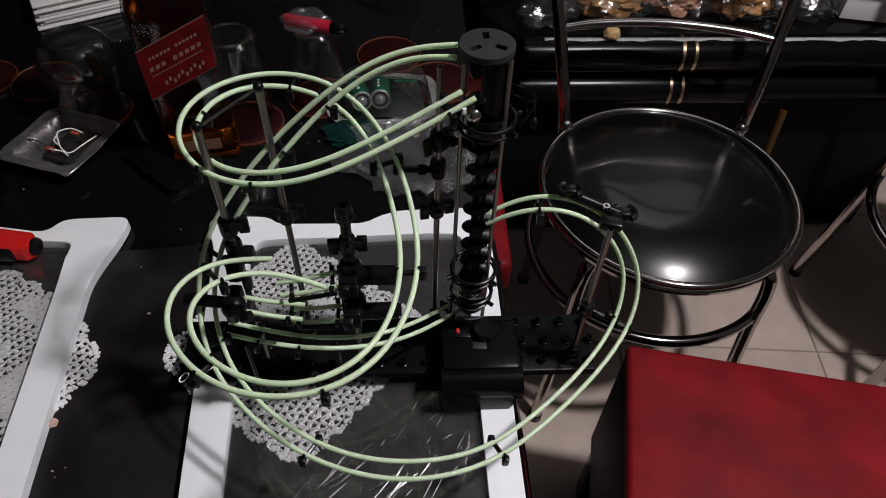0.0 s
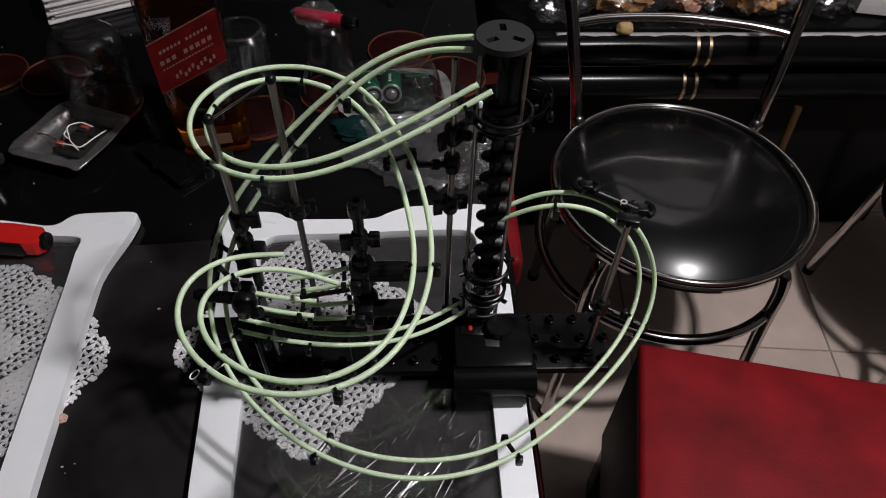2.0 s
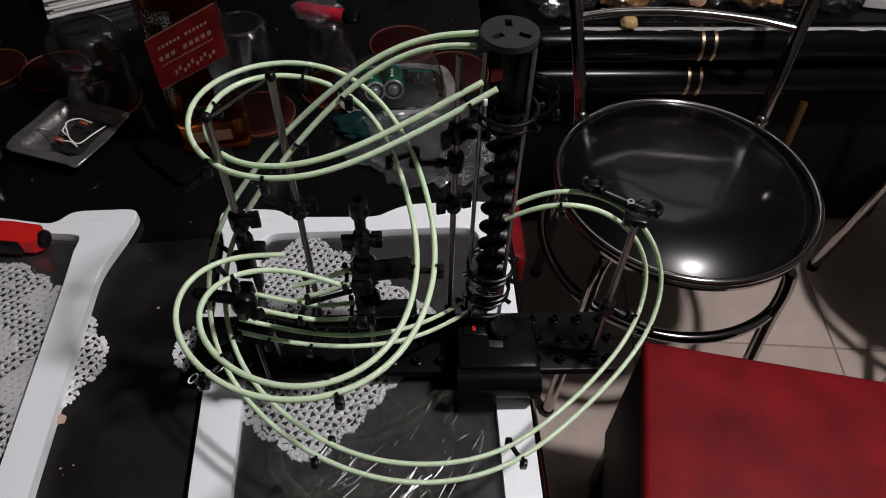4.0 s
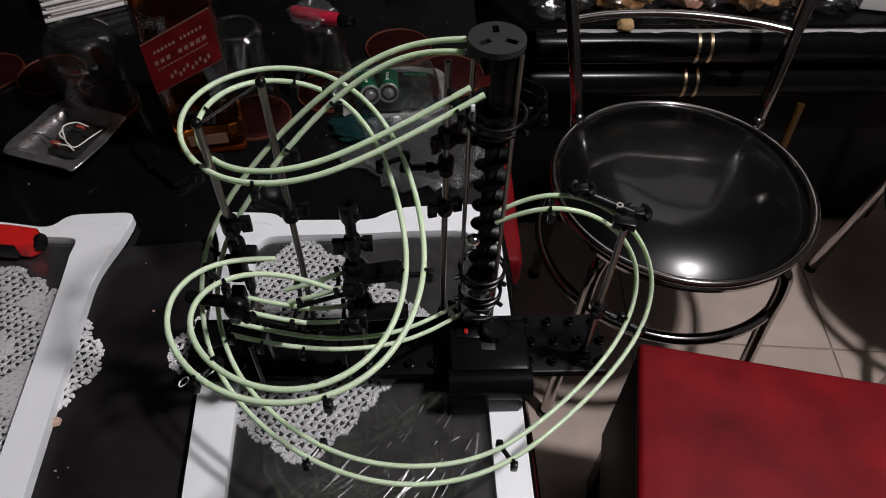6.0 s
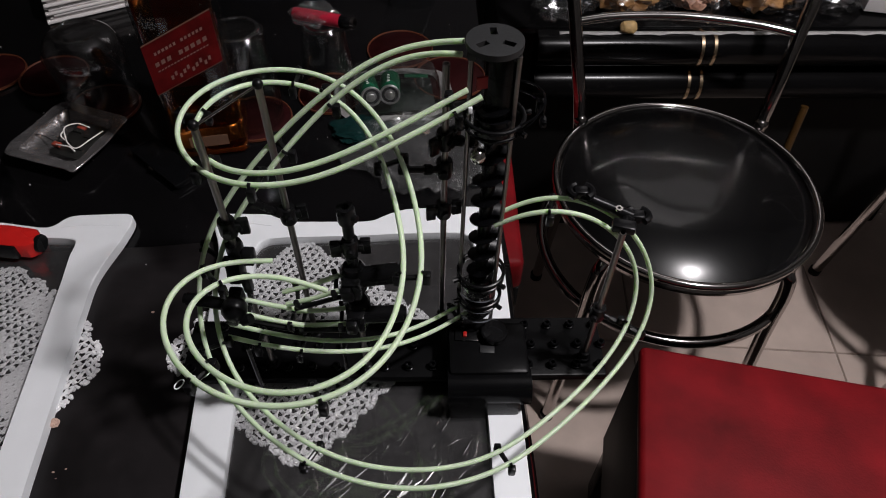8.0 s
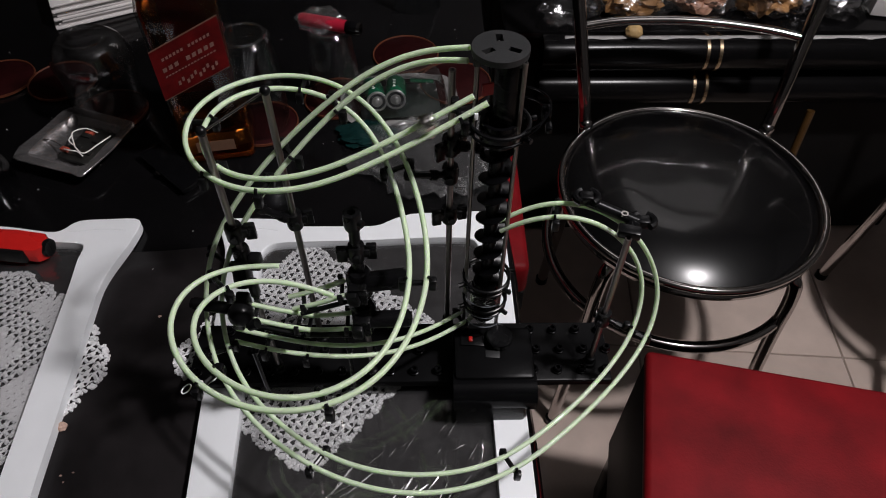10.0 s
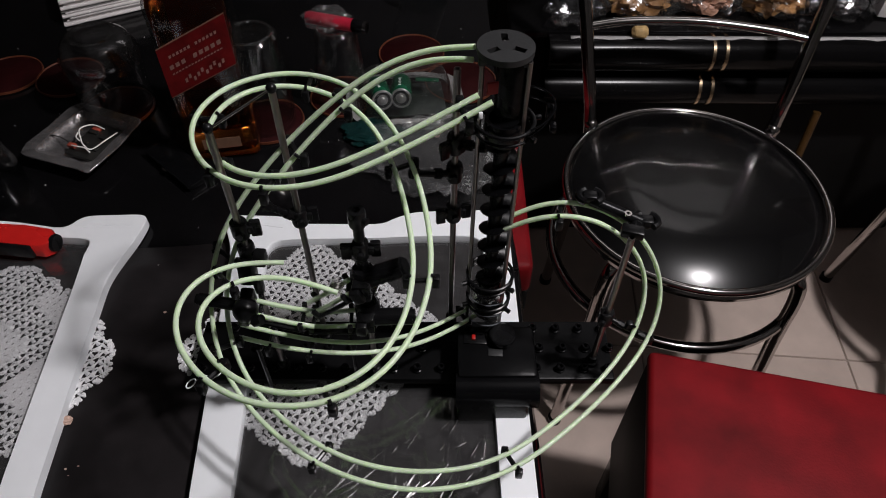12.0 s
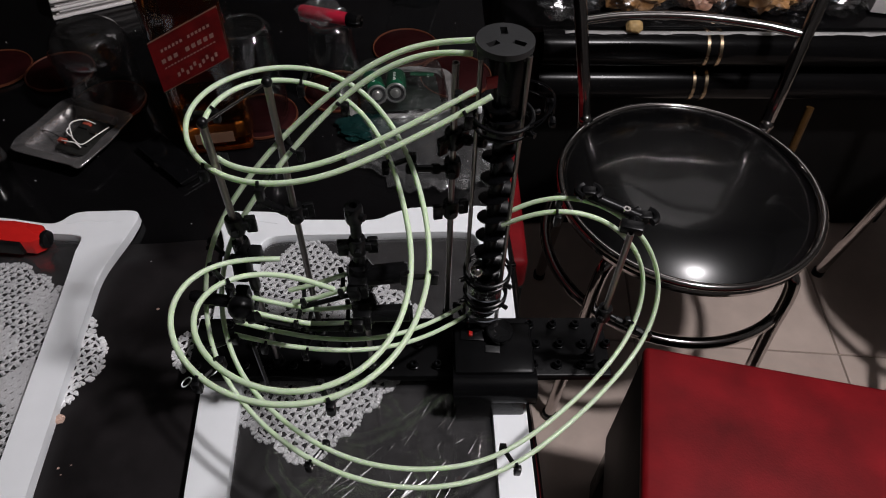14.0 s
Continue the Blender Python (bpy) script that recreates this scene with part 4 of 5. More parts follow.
M_GREEN = mat("green_battery_sleeve", (0.005, 0.065, 0.030), 0.2, var=0.2, scale=80)
M_DKGREEN = mat("dark_green_card", (0.003, 0.008, 0.006), 0.4, var=0.4, scale=60)
M_TEAL = mat("teal_plastic_wrap", (0.003, 0.017, 0.016), 0.2, var=0.4, scale=70, bump=0.4)

bottle()


def coaster_disc(x, y, r):
    e = thing("drink_coaster", pose(x, y, T, 0, 0, 20), "round dark red coaster with a gold rim", "coaster", "coasters on the table")
    part("pad", lathe(bmesh.new(), [(0, 0.003), (r - 0.003, 0.003), (r - 0.001, 0.0015), (r - 0.002, 0.0), (0, 0.0)], 40), M_COASTER, e)
    part("rim", lathe(bmesh.new(), [(r - 0.0018, 0.0025), (r - 0.0012, 0.0038), (r, 0.0038), (r + 0.0004, 0.001), (r - 0.0008, 0.0005)], 48, close=True), M_RIM, e, "thin gold rim")


for x, y, r in ((0.022, 0.786, 0.047), (-0.048, 0.848, 0.045), (-0.492, 0.765, 0.043), (-0.575, 0.765, 0.043), (-0.405, 0.706, 0.043), (-0.212, 0.690, 0.043), (-0.128, 0.745, 0.042)):
    coaster_disc(x, y, r)


M_SHEEN = glassy("thick_glass", (0.93, 0.95, 0.95), 0.12, 1.5, clear=1, gloss=0.35)
M_DOME = glassy("worn_glass", (0.93, 0.94, 0.95), 0.045, 1.5, clear=1, gloss=0.11)


def tumbler(x, y, z, r0, r1, h, down, label, top_dome=False):
    """A drinking glass; down: stands on its rim."""
    th = 0.0022
    out = [(0, 0.0), (r0 - 0.004, 0.0), (r0, 0.004), (r0 + (r1 - r0) * 0.3, h * 0.25), (r1 * 1.02, h * 0.6), (r1, h)]
    if top_dome:
        out = [(0, 0.0), (r0 * 0.62, 0.0), (r0 * 0.86, 0.008), (r0 * 1.05, 0.026), (r1 * 1.04, h * 0.5), (r1, h)]
    inn = [(max(0.0, r - th), zz + (0.006 if i < 2 else 0.0)) for i, (r, zz) in enumerate(out)]
    inn[1] = (max(0.001, out[1][0] - th), 0.007)
    prof = out + inn[::-1]
    e = thing("drinking_glass", pose(x, y, z + (h if down else 0), 180 if down else 0, 0, 0), label, "glass", "glasses on the table")
    part("bowl", lathe(bmesh.new(), prof, 40), M_DOME if top_dome else M_GLASS, e)
    rb = r0 * (0.60 if top_dome else 0.84)
    part("base_ring", lathe(bmesh.new(), [(rb - 0.003, -0.001), (rb, -0.001), (rb + 0.0006, 0.0005), (rb - 0.003, 0.0005)], 32, close=True), M_SHEEN, e, "thick glass foot ring")


tumbler(-0.408, 0.716, T + 0.004, 0.044, 0.042, 0.096, True, "upturned clear drinking glass on a red coaster", True)
tumbler(-0.128, 0.745, T + 0.004, 0.025, 0.030, 0.098, True, "upturned clear tumbler with a torch on it")
tumbler(-0.212, 0.690, T + 0.004, 0.030, 0.034, 0.120, True, "upturned dark clear tumbler on a red coaster")
tumbler(-0.040, 0.985, T + 0.0005, 0.030, 0.036, 0.120, True, "upturned clear tumbler at the back")
tumbler(-0.488, 0.550, T + 0.0005, 0.032, 0.036, 0.075, True, "upturned clear glass by the blister tray")


def torch():
    z = T + 0.004 + 0.098
    e = thing("pocket_torch", pose(-0.149, 0.747, z + 0.0080, 0, 0, -15), "small red and black pocket torch on a glass", "torch")
    m = Matrix.Rotation(radians(90), 4, "Y")

    def turned(prof):
        bm = lathe(bmesh.new(), prof, 24)
        bmesh.ops.transform(bm, matrix=m, verts=bm.verts)
        return bm

    part("barrel", turned([(0, -0.012), (0.006, -0.012), (0.0074, -0.009), (0.0078, 0.03), (0.0074, 0.046), (0, 0.046)]), M_CRIMSON, e, "crimson rubber barrel")
    part("head", turned([(0.0066, 0.046), (0.0080, 0.048), (0.0084, 0.056), (0.0074, 0.060), (0.0, 0.058)]), M_BLACKG, e)
    part("lens_ring", turned([(0.0045, 0.0585), (0.0070, 0.0585), (0.0070, 0.064), (0.0045, 0.064)]), M_CHROME, e)


torch()


def napkins():
    e = thing("napkin_stack", pose(-0.515, 0.982, T, 0, 0, 30), "stack of folded white paper napkins", "napkins")
    for k in range(9):
        bm = box(bmesh.new(), 0.150 - 0.003 * (k % 3), 0.130 - 0.002 * (k % 2), 0.0032, (0.002 * ((k * 7) % 5 - 2), 0.002 * ((k * 5) % 3 - 1), 0.0022 + 0.0040 * k), 0.0012)
        part("napkin", bm, M_PAPER, e)


napkins()


def blister_tray():
    e = thing("blister_tray", pose(-0.4165, 0.631, T, 0, 0, -17), "grey plastic blister tray holding a circuit board", "tray")
    bm = bmesh.new()
    n = 36

    def sq(w, d, k):
        a = 2 * math.pi * k / n
        c, s = math.cos(a), math.sin(a)
        p = 0.22
        return w * math.copysign(abs(c) ** p, c), d * math.copysign(abs(s) ** p, s)

    rings = []
    for w, d, z in ((0.051, 0.051, 0.0165), (0.050, 0.050, 0.0175), (0.039, 0.040, 0.0165), (0.037, 0.038, 0.012), (0.030, 0.031, 0.0065), (0.016, 0.017, 0.0045)):
        rings.append([bm.verts.new((*sq(w, d, k), z)) for k in range(n)])
    for a, c in zip(rings, rings[1:]):
        for k in range(n):
            bm.faces.new((a[k], a[(k + 1) % n], c[(k + 1) % n], c[k]))
    bm.faces.new(rings[-1])
    for v in bm.verts:
        q = Vector((v.co.x * 45, v.co.y * 45, 7.0))
        v.co += Vector((0.0035 * noise.noise(q), 0.0035 * noise.noise(q + Vector((9, 0, 0))), 0.0030 * abs(noise.noise(q + Vector((0, 9, 0))))))
    tray = part("tray", bm, M_FOIL, e)
    so = tray.modifiers.new("thick", "SOLIDIFY")
    so.thickness, so.offset = 0.0035, -1
    bm = box(bmesh.new(), 0.040, 0.056, 0.003, (0.016, 0, 0.0125), 0.0005)
    for x, y, s in ((0.005, 0.014, 0.012), (0.022, 0.008, 0.008), (0.026, -0.012, 0.009), (0.008, -0.006, 0.007)):
        box(bm, s, s * 0.7, 0.004, (x, y, 0.0145), 0.0006)
    part("circuit_board", bm, M_PCB, e, "dark circuit board")
    for x, y in ((0.006, 0.018), (-0.002, -0.016)):
        part("connector", box(bmesh.new(), 0.010, 0.006, 0.004, (x, y, 0.0155), 0.0006), mat("red_brown_connector", (0.28, 0.05, 0.03), 0.5, var=0.4, scale=300), e, "small red connector")
    for pts in ([(0.016, 0.020, 0.017), (0.002, 0.018, 0.021), (-0.006, 0.006, 0.022), (0.004, -0.006, 0.020), (0.014, -0.014, 0.020), (0.026, -0.016, 0.018), (0.032, 0.002, 0.019), (0.034, 0.020, 0.017)],
                [(0.0, -0.018, 0.018), (0.010, -0.020, 0.021), (0.020, -0.019, 0.021), (0.028, -0.021, 0.018)],
                [(-0.006, 0.004, 0.02), (-0.002, -0.006, 0.021), (0.006, -0.010, 0.020)]):
        part("wire", tube(bmesh.new(), spline(pts, 5), 0.0008, 6), M_WIRE, e, "thin white wire")
    part("black_wire", tube(bmesh.new(), spline([(-0.050, -0.014, 0.016), (-0.03, -0.008, 0.015), (-0.008, -0.014, 0.018)], 6), 0.0006, 6), M_BLACK, e)


blister_tray()


def cell(x, y, turn, label):
    e = thing("battery", pose(x, y, T + 0.0235) @ pose(0, 0, 0, 0, 0, turn) @ pose(0, 0, 0, -14, 0, 0), label, "battery", "batteries in a blister pack")
    m = Matrix.Rotation(radians(90), 4, "X")

    def turned(prof):
        bm = lathe(bmesh.new(), prof, 28)
        bmesh.ops.transform(bm, matrix=m, verts=bm.verts)
        return bm

    r = 0.0128
    part("sleeve", turned([(r * 0.8, -0.024), (r, -0.0235), (r, 0.0225), (r * 0.97, 0.0235)]), M_GREEN, e, "green printed sleeve")
    part("end_ring", turned([(r * 0.985, 0.0225), (r * 0.99, 0.0240), (r * 0.92, 0.0252), (r * 0.80, 0.0250), (r * 0.78, 0.0238)]), M_TIN, e, "silver crimped rim")
    part("end_seal", turned([(r * 0.79, 0.0240), (r * 0.50, 0.0240)]), M_GREYCAP, e, "grey seal round the terminal")
    part("terminal", turned([(r * 0.52, 0.0238), (r * 0.50, 0.0246), (r * 0.34, 0.0248), (r * 0.30, 0.0268), (r * 0.2, 0.0274), (0, 0.0274)]), M_TIN, e, "silver terminal nub")
    bm = bmesh.new()
    for k in range(5):
        box(bm, 0.0036 - 0.001 * (k % 2), 0.0018, 0.0005, (0.0127 * math.cos(radians(96)), -0.012 + 0.0052 * k, 0.0129 * math.sin(radians(96))), 0, Matrix.Rotation(radians(-6), 3, "Y"))
    part("print_bars", bm, M_WIRE, e, "pale printed bars")


cell(-0.0772, 0.726, 15, "green C battery in a clear blister pack")
cell(-0.0512, 0.732, 5, "dark green C battery in a clear blister pack")


M_BUBBLE = glassy("crinkled_clear_plastic", (0.95, 0.96, 0.96), 0.16, 1.6, clear=1, gloss=0.20, wrinkle=1.0, wscale=70)


def blister_pack():
    e = thing("blister_pack", pose(-0.048, 0.742, T, 0, 0, 10), "clear plastic battery blister pack on a green card", "packaging")
    part("card", box(bmesh.new(), 0.100, 0.066, 0.0012, (0, 0, 0.0012 + 0.0015), 0.0003), M_DKGREEN, e, "dark green card")
    bm = bmesh.new()
    n, rnd = 30, random.Random(8)
    rings = []
    for r, z in ((1.06, 0.006), (1.0, 0.010), (0.95, 0.027), (0.86, 0.0355), (0.5, 0.038)):
        ring = []
        for k in range(n):
            a = 2 * math.pi * k / n
            c, s = math.cos(a), math.sin(a)
            j = 1 + rnd.uniform(-0.025, 0.025)
            ring.append(bm.verts.new((0.06 * r * j * math.copysign(abs(c) ** 0.6, c), 0.042 * r * j * math.copysign(abs(s) ** 0.6, s), z + rnd.uniform(-0.001, 0.001))))
        rings.append(ring)
    for a, c in zip(rings, rings[1:]):
        for k in range(n):
            bm.faces.new((a[k], a[(k + 1) % n], c[(k + 1) % n], c[k]))
    bm.faces.new(rings[-1])
    flange = bmesh.new()
    loops = []
    for r, z in ((1.02, 0.006), (1.14, 0.0055), (1.24, 0.0065)):
        loops.append([flange.verts.new((0.06 * r * math.copysign(abs(math.cos(q)) ** 0.6, math.cos(q)), 0.042 * r * math.copysign(abs(math.sin(q)) ** 0.6, math.sin(q)), z + 0.003 * noise.noise(Vector((math.cos(q) * 4, math.sin(q) * 4, r * 3))))) for q in [2 * math.pi * k / 60 for k in range(60)]])
    for a, c in zip(loops, loops[1:]):
        for k in range(60):
            flange.faces.new((a[k], a[(k + 1) % 60], c[(k + 1) % 60], c[k]))
    part("flange", flange, mat("pale_blister_plastic", (0.16, 0.155, 0.15), 0.3, var=0.6, scale=60, bump=0.4), e, "crinkled silvery plastic flange")
    part("bubble", bm, M_BUBBLE, e, "clear crinkled plastic bubble")
    part("green_slip", box(bmesh.new(), 0.030, 0.007, 0.002, (0.030, 0.012, 0.022), 0.0006, Matrix.Rotation(radians(-10), 3, "Z")), M_GREEN, e, "bright green slip")


blister_pack()


def crumpled(name, label, category, x, y, z, sx, sy, sz, material, seed, rough=0.35):
    """A crumpled soft shape."""
    bm = bmesh.new()
    bmesh.ops.create_icosphere(bm, subdivisions=4, radius=1)
    for v in bm.verts:
        d = v.co.normalized()
        k = 1 + rough * noise.noise(d * 2.1 + Vector((seed, 0, 0))) + rough * 0.5 * noise.noise(d * 5.5 + Vector((0, seed, 0)))
        v.co = Vector((d.x * sx * k, d.y * sy * k, max(-0.6, d.z) * sz * k))
    low = min(v.co.z for v in bm.verts)
    bmesh.ops.translate(bm, verts=bm.verts, vec=(x, y, z - low))
    return tagged(part(name, bm, material), label, category)


crumpled("plastic_bag", "flattened clear plastic bag on the black cloth", "bag", 0.0, 0.640, T, 0.075, 0.062, 0.010, M_WRAP, 61.0, 0.55)
crumpled("plastic_bag", "small clear bag round the torch on the glass", "bag", -0.137, 0.748, T + 0.1025, 0.028, 0.020, 0.010, M_WRAP, 13.0, 0.35)
crumpled("plastic_wrapper", "crumpled teal plastic wrapper on the table", "wrapper", -0.080, 0.672, T, 0.034, 0.024, 0.006, M_TEAL, 4)
for x, y, z, s in ((-0.297, 0.284, T, 0.005), (-0.281, 0.243, T, 0.0013), (-0.277, 0.238, T, 0.001), (-0.004, 0.675, T, 0.004), (-0.272, 0.246, T, 0.0011), (-0.25, 0.40, T, 0.0016)):
    ob = crumpled("crumb", "pale bread crumb on the black cloth", "crumb", x, y, z, s, s * 0.8, s * 0.6, mat("bread_crumb", (0.52, 0.36, 0.29), 0.8, var=0.2, scale=400), x * 50)
    ob["group"] = "crumbs on the cloth"


bm = bmesh.new()
rnd = random.Random(4)
for k in range(90):
    x, y = rnd.uniform(-0.6, 0.09), rnd.uniform(0.2, 0.95)
    q = rnd.uniform(0.00025, 0.0007)
    box(bm, q * 2, q * 1.4, q, (x, y, T + q / 2 + 0.0002), 0, Matrix.Rotation(rnd.uniform(0, 3), 3, "Z"))
tagged(part("dust", bm, M_PAPER), "pale dust specks scattered on the black cloth", "dust", kind="stuff")


def pen():
    e = thing("black_spectacle_case", pose(-0.296, 0.603, T, 0, 0, -40), "slim black open plastic case on the cloth", "case")
    part("tray", box(bmesh.new(), 0.088, 0.034, 0.008, (0, 0, 0.0045), 0.003), M_BLACKG, e)
    part("lip", tube(bmesh.new(), [(0.044 * sx, 0.017 * sy, 0.009) for sx, sy in ((-1, -1), (1, -1), (1, 1), (-1, 1))], 0.0011, 6, closed=True), M_BLACKG, e)
    part("hinge", rod(bmesh.new(), (-0.004, -0.019, 0.008), (0.004, -0.019, 0.008), 0.0018, 8), M_CHROME, e, "bright metal hinge")


pen()


def knife():
    e = thing("utility_knife", pose(-0.412, 0.466, T + 0.0115, 0, 0, -4), "red and black plastic utility knife across the shelf", "knife")
    bm = bmesh.new()
    prism(bm, [(-0.16, -0.011), (0.030, -0.012), (0.037, -0.006), (0.037, 0.006), (0.030, 0.013), (0.0, 0.015), (-0.05, 0.012), (-0.16, 0.013)], 0.001, 0.018, 0, 0.004)
    part("handle", bm, M_REDPL, e, "red plastic handle")
    bm = box(bmesh.new(), 0.19, 0.007, 0.0150, (-0.075, -0.0125, 0.0085), 0.002)
    part("grip", bm, M_BLACK, e, "black rubber grip strip")
    part("end_cap", lathe(bmesh.new(), [(0, -0.002), (0.0085, -0.002), (0.0092, 0.0), (0.0085, 0.0025), (0, 0.0015)], 24), M_BLACK, e, "", pose(0.0365, 0.0005, 0.0095, 0, 90, 0))
    part("slide_rail", rod(bmesh.new(), (-0.16, -0.014, 0.012), (0.0, -0.014, 0.012), 0.0016, 8), M_CHROME, e, "thin metal slide")


knife()


# ---- round-seated chrome chair ----
def arc(c, r, z, a0, a1, n):
    return [Vector((c[0] + r * math.cos(radians(a0 + (a1 - a0) * i / n)), c[1] + r * math.sin(radians(a0 + (a1 - a0) * i / n)), z)) for i in range(n + 1)]


def chrome_chair(x, y, label):
    e = thing("dining_chair", pose(x, y, 0), label, "chair", "round seated chrome chairs")
    # the pad: flat in the middle, rounded off to the rim
    bm = bmesh.new()
    top, n = [], 96
    radii = [0.0, 0.02, 0.04, 0.06, 0.08, 0.095, 0.108, 0.120, 0.130, 0.138, 0.146, 0.154, 0.162, 0.170, 0.177, 0.183, 0.189, 0.195, 0.200, 0.205, 0.208]
    for r in radii:
        ring = []
        for k in range(1 if r == 0 else n):
            a = 2 * math.pi * k / n
            v = max(0.0, (r - 0.09) / 0.118)
            z = 0.508 - (0.025 - 0.010 * math.sin(a)) * v * v
            z += 0.0005 * noise.noise(Vector((r * math.cos(a) * 16, r * math.sin(a) * 16, 3.0)))
            ring.append(bm.verts.new((r * math.cos(a), r * math.sin(a), z)))
        top.append(ring)
    low = [bm.verts.new((0.206 * math.cos(2 * math.pi * k / n), 0.206 * math.sin(2 * math.pi * k / n), 0.470)) for k in range(n)]
    top.append(low)
    for p, q in zip(top, top[1:]):
        for k in range(n):
            if len(p) == 1:
                bm.faces.new((p[0], q[k], q[(k + 1) % n]))
            else:
                bm.faces.new((p[k], q[k], q[(k + 1) % n], p[(k + 1) % n]))
    bm.faces.new(low[::-1])
    part("seat_pad", bm, M_BVINYL, e, "glossy black vinyl round seat")
    part("seat_rim", tube(bmesh.new(), arc((0, 0), 0.2155, 0.490, 0, 355, 71), 0.0065, 12, closed=True), M_CHROME, e, "chrome tube rim")
    part("rim_band", lathe(bmesh.new(), [(0.209, 0.4835), (0.2165, 0.4830), (0.2195, 0.478), (0.2185, 0.471), (0.213, 0.467), (0.208, 0.468)], 72, close=True), M_CHROME, e, "chrome band under the rim")
    part("seat_pan", lathe(bmesh.new(), [(0.207, 0.478), (0.207, 0.470), (0.15, 0.462), (0, 0.46)], 48), M_BLACK, e)
    lo = {"l": Vector((-0.160, 0.155, 0.498)), "r": Vector((0.168, 0.158, 0.498))}
    up = {"l": Vector((-0.215, 0.245, 0.79)), "r": Vector((0.207, 0.245, 0.80))}
    for k in ("l", "r"):
        p, q = lo[k], up[k]
        part("back_post", tube(bmesh.new(), spline([p + Vector((0, 0, -0.02)), p.lerp(q, 0.15), p.lerp(q, 0.5), q, q + Vector((0, 0.02, 0.09))], 6), 0.0115, 14), M_CHROME, e, "chrome tube back post")
        part("weld_collar", ball(bmesh.new(), p, 0.0135, 14), M_CHROME, e)
    a, c = lo["l"].lerp(up["l"], 0.57), lo["r"].lerp(up["r"], 0.52)
    part("back_rail", tube(bmesh.new(), spline([a, a.lerp(c, 0.2) + Vector((0, 0.020, 0.003)), a.lerp(c, 0.5) + Vector((0, 0.030, 0.004)), a.lerp(c, 0.8) + Vector((0, 0.019, 0.003)), c], 7), 0.0078, 12), M_CHROME, e, "curved chrome back rail")
    a, c = lo["l"].lerp(up["l"], 1.0) + Vector((0, 0.012, 0.055)), lo["r"].lerp(up["r"], 1.0) + Vector((0, 0.012, 0.055))
    part("back_rail", tube(bmesh.new(), spline([a, a.lerp(c, 0.5) + Vector((0, 0.06, 0.02)), c], 12), 0.010, 12), M_CHROME, e, "curved chrome back rail")
    for ang in (225, 312, 45, 135):
        d = Vector((math.cos(radians(ang)), math.sin(radians(ang)), 0))
        part("leg", tube(bmesh.new(), spline([d * 0.15 + Vector((0, 0, 0.468)), d * 0.205 + Vector((0, 0, 0.455)), d * 0.222 + Vector((0, 0, 0.42)), d * 0.230 + Vector((0, 0, 0.30)), d * 0.257 + Vector((0, 0, 0.008))], 6), 0.0115, 12), M_CHROME, e, "chrome tube leg")
        part("foot_cap", lathe(bmesh.new(), [(0, 0.0), (0.014, 0.0), (0.014, 0.014), (0, 0.014)], 12, (d.x * 0.2575, d.y * 0.2575)), M_BLACK, e, "black rubber foot")
    part("foot_ring", tube(bmesh.new(), arc((0.0, 0.0), 0.2225, 0.35, 0, 355, 71), 0.010, 10, closed=True), M_CHROME, e, "chrome foot ring")


chrome_chair(0.42, 0.872, "chrome tube chair with a round black vinyl seat")
chrome_chair(1.10, 0.915, "second chrome tube chair with a round black seat")


def vinyl_seat(name, label, x, y, turn, w, d, top, material, skirt, thick=0.07):
    """A padded seat on a boxed base."""
    e = thing(name, pose(x, y, 0, 0, 0, turn), label, "chair")
    bm = bmesh.new()
    tmp = bmesh.new()
    bmesh.ops.create_cube(tmp, size=1, matrix=Matrix.Translation((0, 0, top - thick / 2)) @ Matrix.Diagonal((w, d, thick, 1)))
    bmesh.ops.bevel(tmp, geom=tmp.edges[:], offset=min(0.012, thick * 0.4), segments=4, affect="EDGES", profile=0.5)
    bmesh.ops.subdivide_edges(tmp, edges=[ed for ed in tmp.edges if ed.calc_length() > 0.2], cuts=8, use_grid_fill=True)
    for v in tmp.verts:
        if v.co.z > top - 0.002:
            v.co.z += 0.006 * (1 - (2 * v.co.x / w) ** 2) * (1 - (2 * v.co.y / d) ** 2) + 0.002 * noise.noise(Vector((v.co.x * 14, v.co.y * 14, 0)))
    join(bm, tmp)
    part("cushion", bm, material, e)
    part("apron", box(bmesh.new(), w - 0.006, d - 0.006, skirt, (0, 0, top - thick - skirt / 2 + 0.002), 0.004), M_MATT, e, "black side panel")
    for sx in (-1, 1):
        for sy in (-1, 1):
            part("leg", box(bmesh.new(), 0.04, 0.04, top - thick - skirt + 0.004, (sx * (w / 2 - 0.03), sy * (d / 2 - 0.03), (top - thick - skirt + 0.004) / 2), 0.003), M_DARKWOOD, e)


vinyl_seat("padded_stool", "red vinyl topped stool with black sides", 0.478, 0.315, -9.5, 0.43, 0.43, 0.475, M_REDV, 0.27, 0.022)
vinyl_seat("dining_chair", "red vinyl seated chair pushed under the table", -0.068, 0.893, 2.7, 0.41, 0.40, 0.475, M_REDV, 0.05)

